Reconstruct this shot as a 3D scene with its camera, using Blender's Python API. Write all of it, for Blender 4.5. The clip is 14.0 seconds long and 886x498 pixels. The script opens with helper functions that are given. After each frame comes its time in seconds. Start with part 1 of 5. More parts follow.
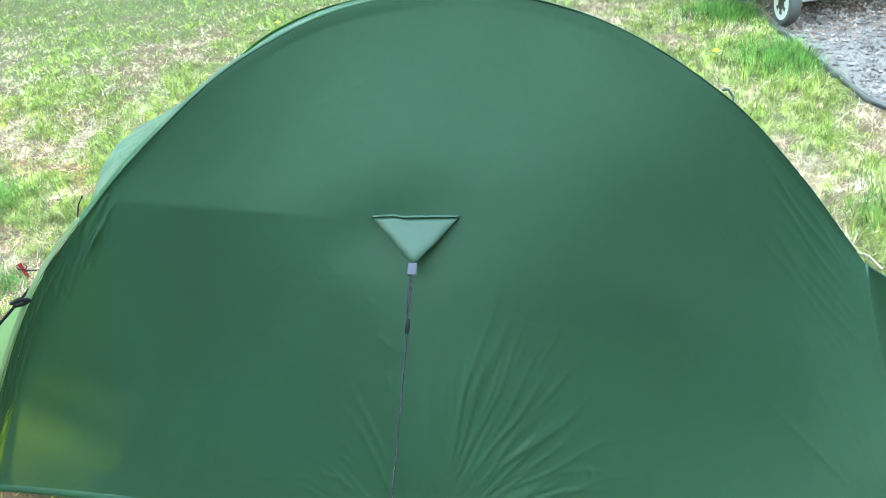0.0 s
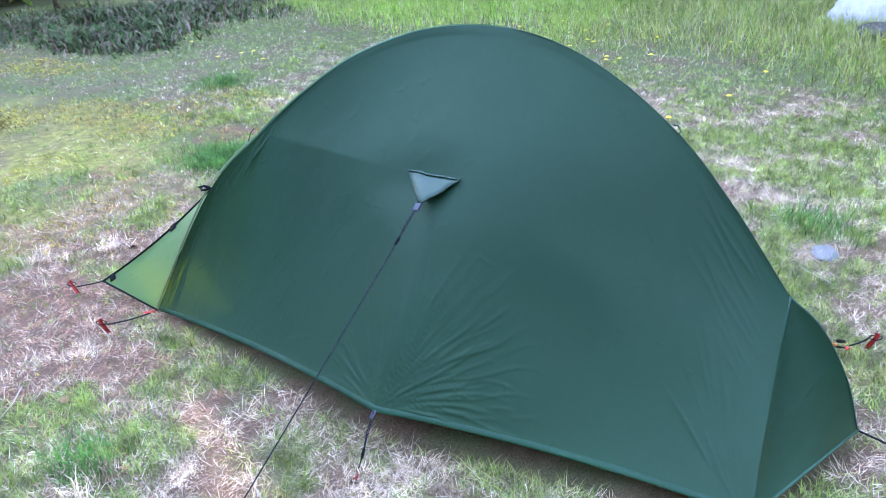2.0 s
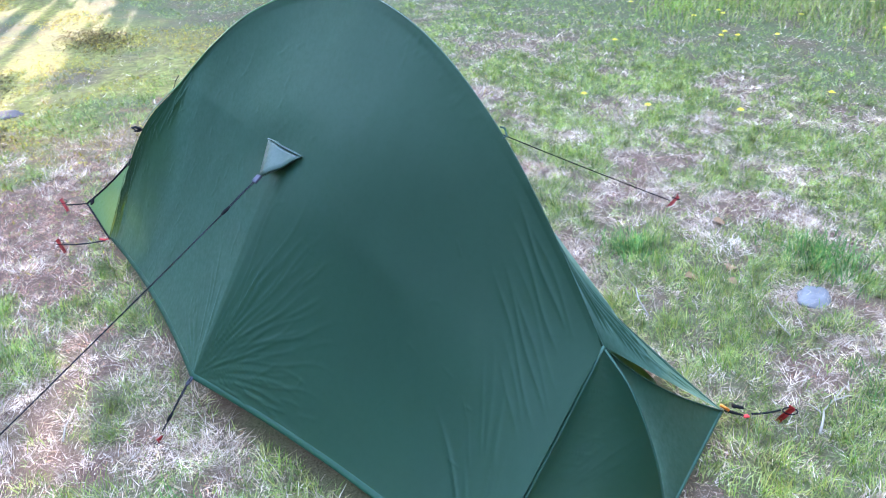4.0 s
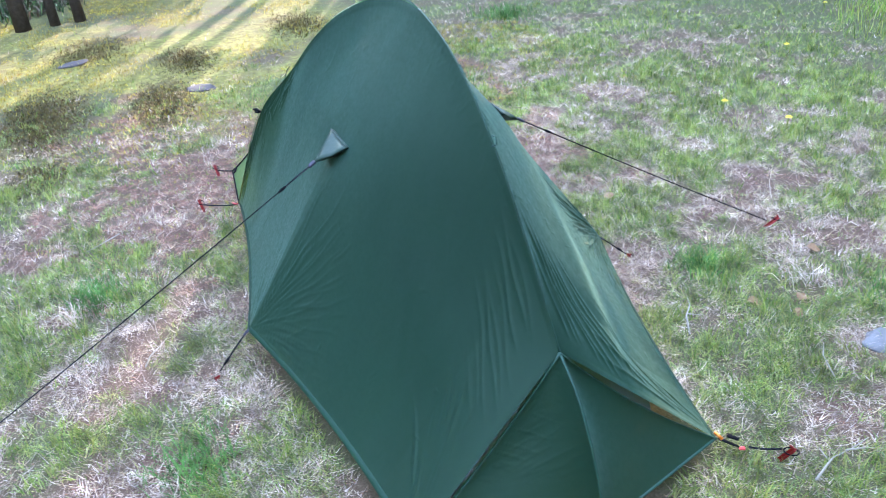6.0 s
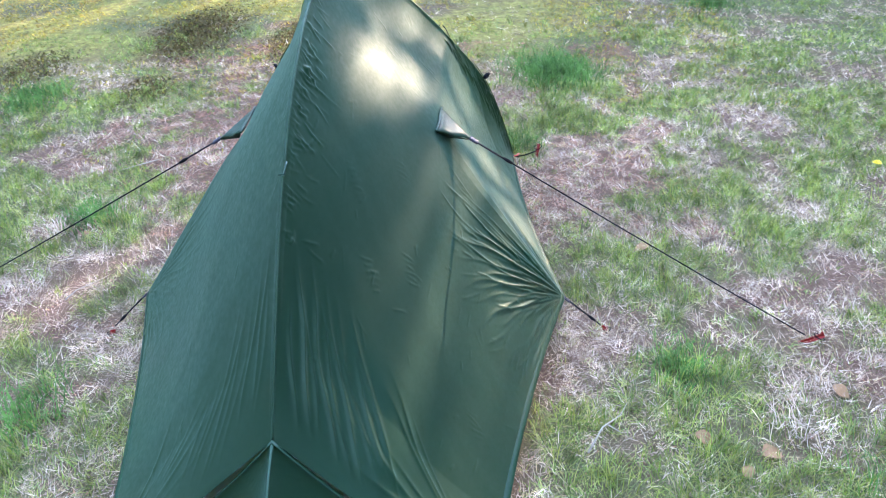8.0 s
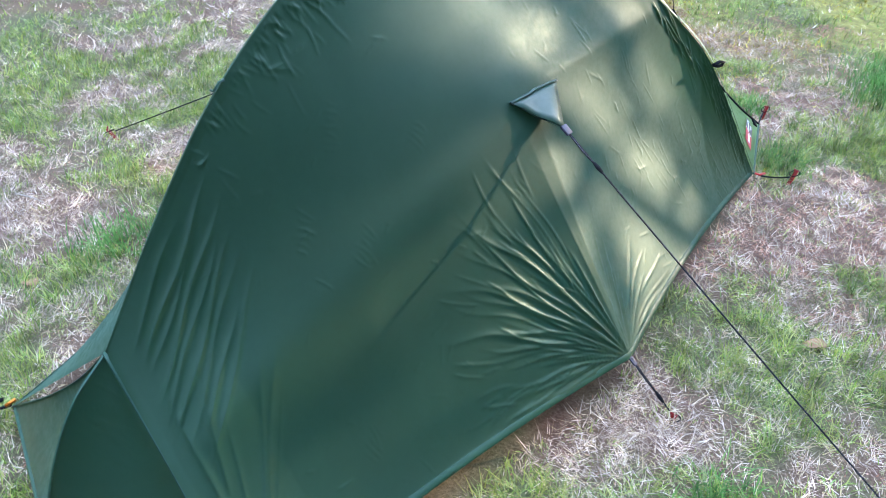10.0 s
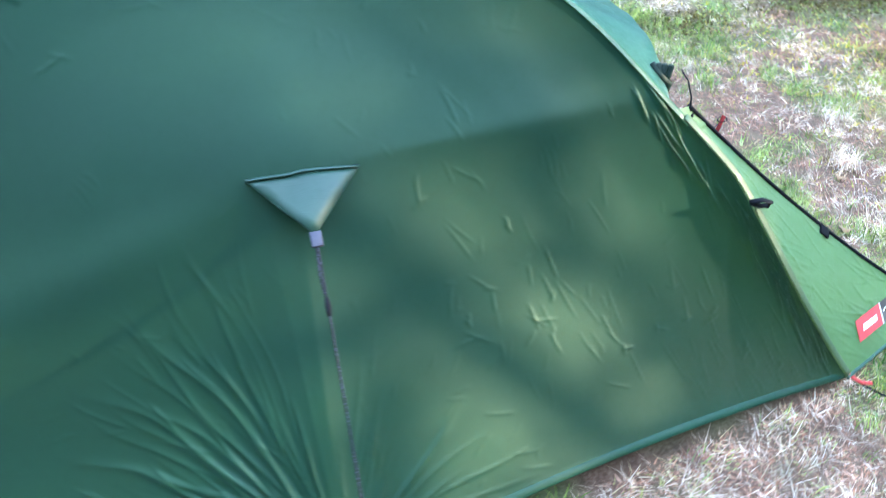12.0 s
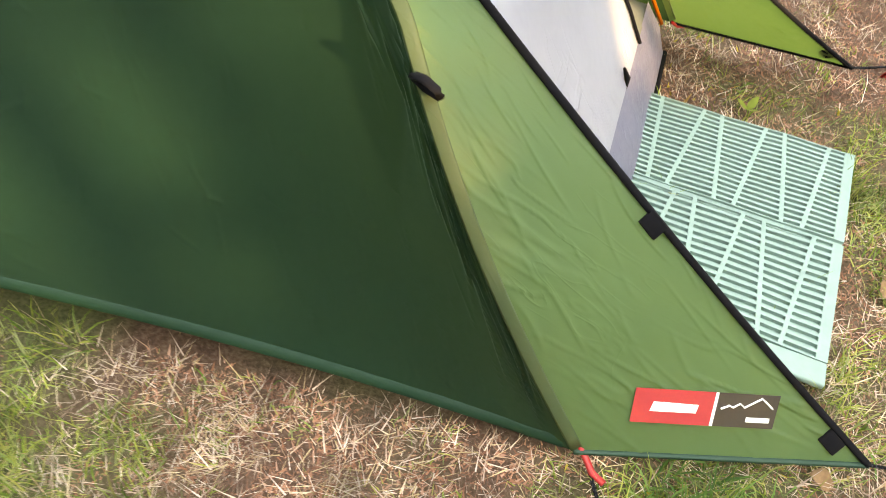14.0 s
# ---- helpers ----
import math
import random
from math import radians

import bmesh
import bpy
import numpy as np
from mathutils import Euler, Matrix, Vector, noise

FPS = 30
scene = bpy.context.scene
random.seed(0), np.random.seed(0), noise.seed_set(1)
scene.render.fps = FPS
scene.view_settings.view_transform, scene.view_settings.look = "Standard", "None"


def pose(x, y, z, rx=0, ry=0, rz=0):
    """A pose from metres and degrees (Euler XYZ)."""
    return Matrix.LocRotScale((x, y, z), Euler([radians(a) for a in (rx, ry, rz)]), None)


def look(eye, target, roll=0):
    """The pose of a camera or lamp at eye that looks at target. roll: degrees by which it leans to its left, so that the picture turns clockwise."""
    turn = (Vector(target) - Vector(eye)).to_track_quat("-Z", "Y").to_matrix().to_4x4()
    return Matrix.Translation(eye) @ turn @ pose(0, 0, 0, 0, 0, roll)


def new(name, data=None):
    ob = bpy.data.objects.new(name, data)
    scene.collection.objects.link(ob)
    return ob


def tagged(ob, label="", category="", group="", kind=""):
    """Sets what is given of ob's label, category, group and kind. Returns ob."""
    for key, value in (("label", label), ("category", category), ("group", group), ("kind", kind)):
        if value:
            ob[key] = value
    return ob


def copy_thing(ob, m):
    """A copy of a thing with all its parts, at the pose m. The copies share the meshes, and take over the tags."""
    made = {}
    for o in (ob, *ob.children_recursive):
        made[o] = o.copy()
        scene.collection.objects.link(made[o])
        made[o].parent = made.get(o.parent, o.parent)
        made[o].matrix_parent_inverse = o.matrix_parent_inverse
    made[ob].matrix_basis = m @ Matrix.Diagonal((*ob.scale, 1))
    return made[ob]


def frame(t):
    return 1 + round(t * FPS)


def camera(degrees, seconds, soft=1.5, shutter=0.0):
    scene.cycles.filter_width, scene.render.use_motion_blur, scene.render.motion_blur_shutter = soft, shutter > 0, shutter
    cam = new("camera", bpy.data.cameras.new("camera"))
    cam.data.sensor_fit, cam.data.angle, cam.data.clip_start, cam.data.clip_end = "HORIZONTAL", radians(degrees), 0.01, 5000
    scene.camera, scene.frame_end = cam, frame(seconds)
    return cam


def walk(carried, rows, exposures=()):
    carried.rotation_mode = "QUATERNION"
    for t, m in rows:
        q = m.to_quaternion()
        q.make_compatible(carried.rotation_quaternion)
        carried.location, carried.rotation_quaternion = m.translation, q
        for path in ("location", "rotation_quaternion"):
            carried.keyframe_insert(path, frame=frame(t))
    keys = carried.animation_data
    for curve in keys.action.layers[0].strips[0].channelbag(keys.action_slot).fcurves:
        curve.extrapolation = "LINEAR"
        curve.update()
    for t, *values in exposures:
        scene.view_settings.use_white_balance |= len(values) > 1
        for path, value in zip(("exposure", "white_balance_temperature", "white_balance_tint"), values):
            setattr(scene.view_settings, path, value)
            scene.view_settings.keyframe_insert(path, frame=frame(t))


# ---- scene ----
cam = camera(59.3, 14.0, soft=0.6, shutter=0.25)
PATH = [
    (0, (0.37, -1.675, 1.618), (-0.039, -0.06, 0.511), -6.5),
    (0.5, (0.47, -1.869, 1.615), (0.015, -0.231, 0.561), -2.7),
    (1, (0.738, -1.978, 1.618), (0.151, -0.34, 0.631), -1.1),
    (1.5, (1.081, -1.977, 1.634), (0.181, -0.472, 0.671), -2.3),
    (2, (1.351, -2.066, 1.609), (0.263, -0.643, 0.719), -4.0),
    (2.2, (1.427, -2.06, 1.61), (0.294, -0.687, 0.698), -4.5),
    (4.3, (2.08, -1.021, 1.578), (0.576, -0.169, 0.572), -2.4),
    (4.5, (2.159, -0.946, 1.596), (0.594, -0.24, 0.571), -2.6),
    (5, (2.27, -0.899, 1.643), (0.632, -0.323, 0.651), -4.0),
    (5.5, (2.317, -0.917, 1.656), (0.688, -0.308, 0.669), -3.4),
    (6, (2.37, -0.733, 1.65), (0.712, -0.191, 0.672), -5.2),
    (6.5, (2.41, -0.403, 1.633), (0.761, 0.076, 0.608), -2.6),
    (7, (2.27, -0.139, 1.597), (0.608, 0.302, 0.576), -2.2),
    (7.5, (2.138, 0.092, 1.612), (0.457, 0.349, 0.56), -0.6),
    (8, (2.104, 0.419, 1.617), (0.406, 0.325, 0.564), -1.3),
    (8.5, (1.983, 0.642, 1.622), (0.294, 0.419, 0.574), -1.0),
    (9, (1.748, 0.769, 1.615), (0.105, 0.372, 0.545), 0.5),
    (9.2, (1.676, 0.852, 1.599), (0.101, 0.249, 0.525), 0.3),
    (11.3, (0.786, 1.458, 1.496), (-0.278, 0.296, 0.264), 4.5),
    (11.5, (0.596, 1.423, 1.487), (-0.386, 0.199, 0.248), 5.0),
    (12, (0.119, 1.449, 1.438), (-0.457, -0.032, 0.223), 0.3),
    (12.2, (-0.069, 1.431, 1.427), (-0.572, -0.052, 0.183), 4.1),
    (12.5, (-0.338, 1.403, 1.407), (-0.737, -0.095, 0.143), 2.7),
    (13, (-0.759, 1.233, 1.357), (-0.988, -0.178, -0.042), 3.7),
    (13.5, (-1.068, 1.234, 1.327), (-0.827, -0.064, -0.176), 2.4),
    (14, (-1.168, 1.118, 1.128), (-0.897, -0.093, -0.44), 6.4),
]
walk(cam, [(t, look(e, g, r)) for t, e, g, r in PATH], [(0.0, 5.84, 10300, -7), (0.3, 5.72, 8100, -7), (0.7, 5.82, 7900, 4), (1.0, 5.86, 7400, 12), (1.5, 5.59, 7050, 19), (2.2, 5.26, 6800, 23), (4.5, 5.28, 6830, 21), (5.0, 5.16, 6830, 21), (9.0, 5.06, 7180, 22), (11.5, 5.57, 7150, 9), (12.2, 5.68, 6850, 8), (12.6, 5.46, 6850, 9), (13.0, 5.24, 7250, 14), (13.5, 4.88, 11800, 23), (14.0, 4.92, 18500, 21)])

# ---------------------------------------------------------------- light
SUN_AZ, SUN_EL = 155.0, 14.0
world = bpy.data.worlds.new("world")
scene.world = world
world.use_nodes = True
wt = world.node_tree
sky = wt.nodes.new("ShaderNodeTexSky")
sky.sky_type = "NISHITA"
sky.sun_disc = False
sky.sun_elevation = radians(SUN_EL)
sky.sun_rotation = radians(90 - SUN_AZ)
sky.dust_density = 0.15
wt.links.new(sky.outputs[0], wt.nodes["Background"].inputs[0])
wt.nodes["Background"].inputs[1].default_value = 0.15

sun_data = bpy.data.lights.new("sun", "SUN")
sun_data.energy = 0.62
sun_data.angle = radians(0.53)
sun_data.color = (1.0, 0.89, 0.72)
sun = new("sun", sun_data)
TO_SUN = Vector((math.cos(radians(SUN_AZ)) * math.cos(radians(SUN_EL)), math.sin(radians(SUN_AZ)) * math.cos(radians(SUN_EL)), math.sin(radians(SUN_EL))))
sun.matrix_world = look(TO_SUN * 40, (0, 0, 0))


# ---------------------------------------------------------------- helpers
def part(name, bm, mat, parent=None, label="", smooth=True):
    """One mesh object from a bmesh, under a thing."""
    me = bpy.data.meshes.new(name)
    bmesh.ops.recalc_face_normals(bm, faces=bm.faces)
    bm.to_mesh(me)
    bm.free()
    me.materials.append(mat)
    if smooth:
        me.shade_smooth()
    ob = new(name, me)
    if parent:
        ob.parent = parent
    if label:
        ob["label"] = label
    return ob


def mesh_part(name, verts, faces, mat, parent=None, label="", smooth=True):
    used = sorted({i for f in faces for i in f})
    if len(used) < len(verts):
        back = {i: n for n, i in enumerate(used)}
        verts, faces = [verts[i] for i in used], [tuple(back[i] for i in f) for f in faces]
    me = bpy.data.meshes.new(name)
    me.from_pydata([tuple(v) for v in verts], [], faces)
    me.materials.append(mat)
    if smooth:
        me.shade_smooth()
    ob = new(name, me)
    if parent:
        ob.parent = parent
    if label:
        ob["label"] = label
    return ob


def thing(name, at, label, category, group="", kind=""):
    ob = new(name)
    ob.empty_display_size = 0.05
    ob.location = at
    return tagged(ob, label, category, group, kind)


def spline(points, knots, u):
    """Smooth curve through points at the given knots (Hermite with finite differences)."""
    p = np.array(points, float)
    k = np.array(knots, float)
    m = np.zeros_like(p)
    m[1:-1] = (p[2:] - p[:-2]) / (k[2:] - k[:-2])[:, None]
    m[0] = (p[1] - p[0]) / (k[1] - k[0])
    m[-1] = (p[-1] - p[-2]) / (k[-1] - k[-2])
    u = np.atleast_1d(np.array(u, float))
    i = np.clip(np.searchsorted(k, u, side="right") - 1, 0, len(k) - 2)
    h = (k[i + 1] - k[i])
    t = ((u - k[i]) / h)[:, None]
    h = h[:, None]
    return ((2 * t**3 - 3 * t**2 + 1) * p[i] + (t**3 - 2 * t**2 + t) * h * m[i] + (-2 * t**3 + 3 * t**2) * p[i + 1] + (t**3 - t**2) * h * m[i + 1])


def vnoise(x, y, seed=0):
    """Value noise in -1..1 on arrays."""
    x, y = np.broadcast_arrays(np.asarray(x, float), np.asarray(y, float))
    xi, yi = np.floor(x), np.floor(y)
    fx, fy = x - xi, y - yi
    fx, fy = fx * fx * (3 - 2 * fx), fy * fy * (3 - 2 * fy)

    def cell(a, b):
        s = np.sin(a * 127.1 + b * 311.7 + seed * 74.7) * 43758.5453
        return (s - np.floor(s)) * 2 - 1

    a, b = cell(xi, yi), cell(xi + 1, yi)
    c, d = cell(xi, yi + 1), cell(xi + 1, yi + 1)
    return (a * (1 - fx) + b * fx) * (1 - fy) + (c * (1 - fx) + d * fx) * fy


def fbm(x, y, octaves=4, seed=0):
    out, amp = 0, 0.5
    for o in range(octaves):
        out = out + amp * vnoise(x * 2**o + 17 * o, y * 2**o - 9 * o, seed + o)
        amp *= 0.5
    return out


def grid_faces(nu, nv, flip=False):
    i, j = np.meshgrid(np.arange(nu - 1), np.arange(nv - 1), indexing="ij")
    a = (i * nv + j).ravel()
    f = np.stack([a, a + nv, a + nv + 1, a + 1], 1)
    return (f[:, ::-1] if flip else f).tolist()


def tube(bm, pts, radius, sides=8, flat=1.0, closed=True, up=(0, 0, 1)):
    """A round or flattened tube along points."""
    pts = [Vector(p) for p in pts]
    rings = []
    for i, p in enumerate(pts):
        d = (pts[min(i + 1, len(pts) - 1)] - pts[max(i - 1, 0)]).normalized()
        side = d.cross(Vector(up))
        if side.length < 1e-3:
            side = d.cross(Vector((1, 0, 0)))
        side.normalize()
        top = side.cross(d).normalized()
        r = radius[i] if isinstance(radius, (list, tuple)) else radius
        rings.append([bm.verts.new(p + side * math.cos(a) * r + top * math.sin(a) * r * flat) for a in [2 * math.pi * k / sides for k in range(sides)]])
    for a, b in zip(rings, rings[1:]):
        for k in range(sides):
            bm.faces.new((a[k], a[(k + 1) % sides], b[(k + 1) % sides], b[k]))
    if closed:
        bm.faces.new(rings[0][::-1])
        bm.faces.new(rings[-1])
    return bm


def box(bm, m, sx, sy, sz, bevel=0.0):
    r = bmesh.ops.create_cube(bm, size=1.0, matrix=m @ Matrix.Diagonal((sx, sy, sz, 1)))
    if bevel:
        edges = list({e for v in r["verts"] for e in v.link_edges})
        bmesh.ops.bevel(bm, geom=edges, offset=bevel, segments=2, affect="EDGES", profile=0.5)
    return bm


# ---------------------------------------------------------------- materials
def material(name):
    m = bpy.data.materials.new(name)
    m.use_nodes = True
    nt = m.node_tree
    return m, nt, nt.nodes["Principled BSDF"], nt.nodes["Material Output"]


def node(nt, kind, **inputs):
    n = nt.nodes.new(kind)
    for k, v in inputs.items():
        n.inputs[k.replace("_", " ")].default_value = v
    return n


def ramp(nt, fac, stops):
    r = nt.nodes.new("ShaderNodeValToRGB")
    while len(r.color_ramp.elements) < len(stops):
        r.color_ramp.elements.new(0.5)
    for e, (p, c) in zip(r.color_ramp.elements, stops):
        e.position, e.color = p, (*c, 1)
    nt.links.new(fac, r.inputs[0])
    return r.outputs[0]


def coords(nt):
    return nt.nodes.new("ShaderNodeTexCoord").outputs["Object"]


def noise_tex(nt, scale, detail=4.0, rough=0.6, vec=None):
    n = node(nt, "ShaderNodeTexNoise", Scale=scale, Detail=detail, Roughness=rough)
    nt.links.new(vec if vec else coords(nt), n.inputs["Vector"])
    return n.outputs["Fac"]


def bump(nt, bsdf, height, strength, distance):
    b = node(nt, "ShaderNodeBump", Strength=strength, Distance=distance)
    nt.links.new(height, b.inputs["Height"])
    nt.links.new(b.outputs[0], bsdf.inputs["Normal"])
    return b


def plain(name, color, rough=0.6, metal=0.0, scale=30.0, vary=0.25, bump_d=0.0005):
    """A surface with colour wear at two scales and a fine relief."""
    m, nt, b, out = material(name)
    c = np.array(color)
    big = noise_tex(nt, scale * 0.2, 3)
    small = noise_tex(nt, scale * 3, 4)
    mix = node(nt, "ShaderNodeMath", Value=0.0)
    mix.operation = "ADD"
    nt.links.new(big, mix.inputs[0])
    nt.links.new(small, mix.inputs[1])
    half = node(nt, "ShaderNodeMath")
    half.operation = "MULTIPLY"
    half.inputs[1].default_value = 0.5
    nt.links.new(mix.outputs[0], half.inputs[0])
    col = ramp(nt, half.outputs[0], [(0.3, tuple(c * (1 - vary))), (0.7, tuple(np.minimum(c * (1 + vary), 0.95)))])
    nt.links.new(col, b.inputs["Base Color"])
    b.inputs["Roughness"].default_value = rough
    b.inputs["Specular IOR Level"].default_value = 0.15 if rough > 0.7 else 0.5
    b.inputs["Metallic"].default_value = metal
    bump(nt, b, small, 0.5, bump_d)
    return m


def fabric(name, color, through_color, share, rough=0.4, gloss=0.5, lines=0.4, sheen=0.0):
    """Thin coated ripstop nylon: a sheen on top, some light passing through."""
    m, nt, b, out = material(name)
    vec = coords(nt)
    big = noise_tex(nt, 2.2, 3, 0.55, vec)
    fine = noise_tex(nt, 60, 3, 0.6, vec)
    c = np.array(color)
    nt.links.new(ramp(nt, big, [(0.3, tuple(c * 0.86)), (0.7, tuple(c * 1.14))]), b.inputs["Base Color"])
    nt.links.new(ramp(nt, fine, [(0.3, (rough * 0.85,) * 3), (0.75, (rough * 1.2,) * 3)]), b.inputs["Roughness"])
    b.inputs["Specular IOR Level"].default_value = gloss
    if sheen:
        # gloss tinted green, to paint the sun's glare on the fly olive
        b.inputs["Specular Tint"].default_value = (0.72, 1.0, 0.78, 1)
    b.inputs["Sheen Weight"].default_value = sheen
    b.inputs["Sheen Roughness"].default_value = 0.5
    b.inputs["Sheen Tint"].default_value = (0.42, 0.92, 0.78, 1)
    # soft crumples, sharp crease lines and the weave
    def line_height(vector, stretch, turn, width, mask_scale, low, seed):
        mp = nt.nodes.new("ShaderNodeMapping")
        mp.inputs["Scale"].default_value = stretch
        mp.inputs["Rotation"].default_value = (0, 0, turn)
        mp.inputs["Location"].default_value = (seed, seed * 0.7, 0)
        nt.links.new(vector, mp.inputs["Vector"])
        n = node(nt, "ShaderNodeTexNoise", Scale=1.0, Detail=1.5, Roughness=0.5, Distortion=0.25)
        nt.links.new(mp.outputs[0], n.inputs["Vector"])
        line = ramp(nt, n.outputs["Fac"], [(0.5 - width, (0, 0, 0)), (0.5, (1, 1, 1)), (0.5 + width * 0.7, (0, 0, 0))])
        mask = ramp(nt, noise_tex(nt, mask_scale, 2, 0.5, vec), [(low, (0, 0, 0)), (low + 0.14, (1, 1, 1))])
        mul = node(nt, "ShaderNodeMath")
        mul.operation = "MULTIPLY"
        nt.links.new(line, mul.inputs[0])
        nt.links.new(mask, mul.inputs[1])
        return mul.outputs[0]

    def add(a, b_):
        m_ = node(nt, "ShaderNodeMath")
        m_.operation = "ADD"
        nt.links.new(a, m_.inputs[0])
        nt.links.new(b_, m_.inputs[1])
        return m_.outputs[0]

    total = line_height(vec, (3.5, 32, 7), 0.42, 0.028, 3.0, 0.51, 3.1)
    total = add(total, line_height(vec, (4.5, 38, 9), -0.28, 0.028, 4.0, 0.53, 7.7))
    total = add(total, line_height(vec, (30, 7, 8), 0.2, 0.026, 3.4, 0.60, 12.3))
    n1 = node(nt, "ShaderNodeTexNoise", Scale=7.0, Detail=3.0, Roughness=0.5, Distortion=0.4)
    nt.links.new(vec, n1.inputs["Vector"])
    weave = noise_tex(nt, 420, 2, 0.5, vec)
    b0 = node(nt, "ShaderNodeBump", Strength=0.10, Distance=0.006)
    nt.links.new(n1.outputs["Fac"], b0.inputs["Height"])
    b1 = node(nt, "ShaderNodeBump", Strength=lines, Distance=0.0032)
    nt.links.new(total, b1.inputs["Height"])
    nt.links.new(b0.outputs[0], b1.inputs["Normal"])
    b2 = node(nt, "ShaderNodeBump", Strength=0.03, Distance=0.0006)
    nt.links.new(weave, b2.inputs["Height"])
    nt.links.new(b1.outputs[0], b2.inputs["Normal"])
    nt.links.new(b2.outputs[0], b.inputs["Normal"])
    tr = node(nt, "ShaderNodeBsdfTranslucent")
    tr.inputs["Color"].default_value = (*through_color, 1)
    nt.links.new(b2.outputs[0], tr.inputs["Normal"])
    mix = node(nt, "ShaderNodeMixShader", Fac=share)
    nt.links.new(b.outputs[0], mix.inputs[1])
    nt.links.new(tr.outputs[0], mix.inputs[2])
    nt.links.new(mix.outputs[0], out.inputs["Surface"])
    return m


def blade_mat(name, colors, share=0.3, rough=0.55):
    """Plant matter: a tint for every blade, some light through it."""
    m, nt, b, out = material(name)
    g = nt.nodes.new("ShaderNodeNewGeometry")
    stops = [(i / max(1, len(colors) - 1), c) for i, c in enumerate(colors)]
    col = ramp(nt, g.outputs["Random Per Island"], stops)
    patch = noise_tex(nt, 1.3, 3)
    clump = noise_tex(nt, 13.0, 2)
    fleck = node(nt, "ShaderNodeMapRange")
    fleck.inputs["From Min"].default_value, fleck.inputs["From Max"].default_value = 0.3, 0.7
    fleck.inputs["To Min"].default_value, fleck.inputs["To Max"].default_value = 0.45, 1.6
    nt.links.new(clump, fleck.inputs["Value"])
    both = node(nt, "ShaderNodeMath")
    both.operation = "MULTIPLY"
    nt.links.new(fleck.outputs[0], both.inputs[0])
    hue = node(nt, "ShaderNodeHueSaturation", Hue=0.5, Saturation=1.0, Fac=1.0)
    val = node(nt, "ShaderNodeMapRange")
    val.inputs["From Min"].default_value, val.inputs["From Max"].default_value = 0.3, 0.7
    val.inputs["To Min"].default_value, val.inputs["To Max"].default_value = 0.75, 1.25
    nt.links.new(patch, val.inputs["Value"])
    nt.links.new(val.outputs[0], both.inputs[1])
    nt.links.new(both.outputs[0], hue.inputs["Value"])
    nt.links.new(col, hue.inputs["Color"])
    nt.links.new(hue.outputs[0], b.inputs["Base Color"])
    b.inputs["Roughness"].default_value = rough
    b.inputs["Specular IOR Level"].default_value = 0.2
    tr = nt.nodes.new("ShaderNodeBsdfTranslucent")
    nt.links.new(hue.outputs[0], tr.inputs["Color"])
    mix = node(nt, "ShaderNodeMixShader", Fac=share)
    nt.links.new(b.outputs[0], mix.inputs[1])
    nt.links.new(tr.outputs[0], mix.inputs[2])
    nt.links.new(mix.outputs[0], out.inputs["Surface"])
    return m


# walls: same cloth as FLY, the shade on them put into a darker base
FLY_SIDE_SHADED = fabric("green_ripstop_side_shaded", (0.0017, 0.0172, 0.0090), (0.19, 0.42, 0.04), 0.07, 0.50, 0.28, lines=0.0, sheen=0.12)
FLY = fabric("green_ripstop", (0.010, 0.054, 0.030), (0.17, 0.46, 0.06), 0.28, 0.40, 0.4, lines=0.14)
# wing: same fly cloth, its backlit glow and pale sheen painted into the base
FLY_WING_LIT = fabric("green_ripstop_wing_lit", (0.076, 0.152, 0.07), (0.27, 0.42, 0.085), 0.34, 0.5, 0.3, lines=0.12)
FLY_BAND = fabric("olive_seam_band", (0.068, 0.104, 0.052), (0.114, 0.218, 0.052), 0.3, 0.5, 0.3, lines=0.1)
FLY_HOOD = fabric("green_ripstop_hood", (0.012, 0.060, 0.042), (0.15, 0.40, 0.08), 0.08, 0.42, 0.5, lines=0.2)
# tab: fly cloth lightened to teal, standing in for the sky it reflects
FLY_TAB_LIT = fabric("green_ripstop_tab_lit", (0.00751, 0.0324, 0.0219), (0.0578, 0.173, 0.0462), 0.02, 0.5, 0.4, lines=0.1)
MESH = fabric("grey_mesh_panel", (0.15, 0.16, 0.14), (0.2, 0.25, 0.15), 0.2, 0.7, 0.2, lines=0.2)
FLY_HEM = fabric("green_hem", (0.0040, 0.032, 0.0175), (0.10, 0.2, 0.03), 0.02, 0.55, 0.2, lines=0.0)
FLY_SEAM = fabric("green_seam", (0.009, 0.045, 0.028), (0.10, 0.2, 0.03), 0.02, 0.5, 0.3, lines=0.1)
FLY_ROLL = fabric("dark_green_rolled_cloth", (0.0025, 0.011, 0.006), (0.05, 0.1, 0.02), 0.02, 0.6, 0.2, lines=0.3)
INNER = fabric("white_inner_nylon", (0.323, 0.328, 0.388), (0.494, 0.511, 0.498), 0.25, 0.6, 0.22, lines=0.8)
TUB = fabric("grey_floor_nylon", (0.15, 0.15, 0.21), (0.2, 0.2, 0.24), 0.1, 0.5, 0.22)
BLACK = plain("black_webbing", (0.004, 0.004, 0.006), 0.95, 0, 60, 0.4)
WEBBING = plain("violet_grey_webbing", (0.0225, 0.021, 0.039), 0.7, 0, 80, 0.35)
ORANGE = plain("orange_anodised_pole", (0.62, 0.17, 0.03), 0.3, 0.8, 40, 0.15)
RED = plain("red_anodised_metal", (0.216, 0.008, 0.007), 0.4, 0.5, 40, 0.2)
REDP = plain("red_plastic", (0.50, 0.02, 0.02), 0.4, 0, 40, 0.2)
LABEL_RED = plain("red_label", (0.496, 0.036, 0.044), 0.5, 0, 50, 0.08)
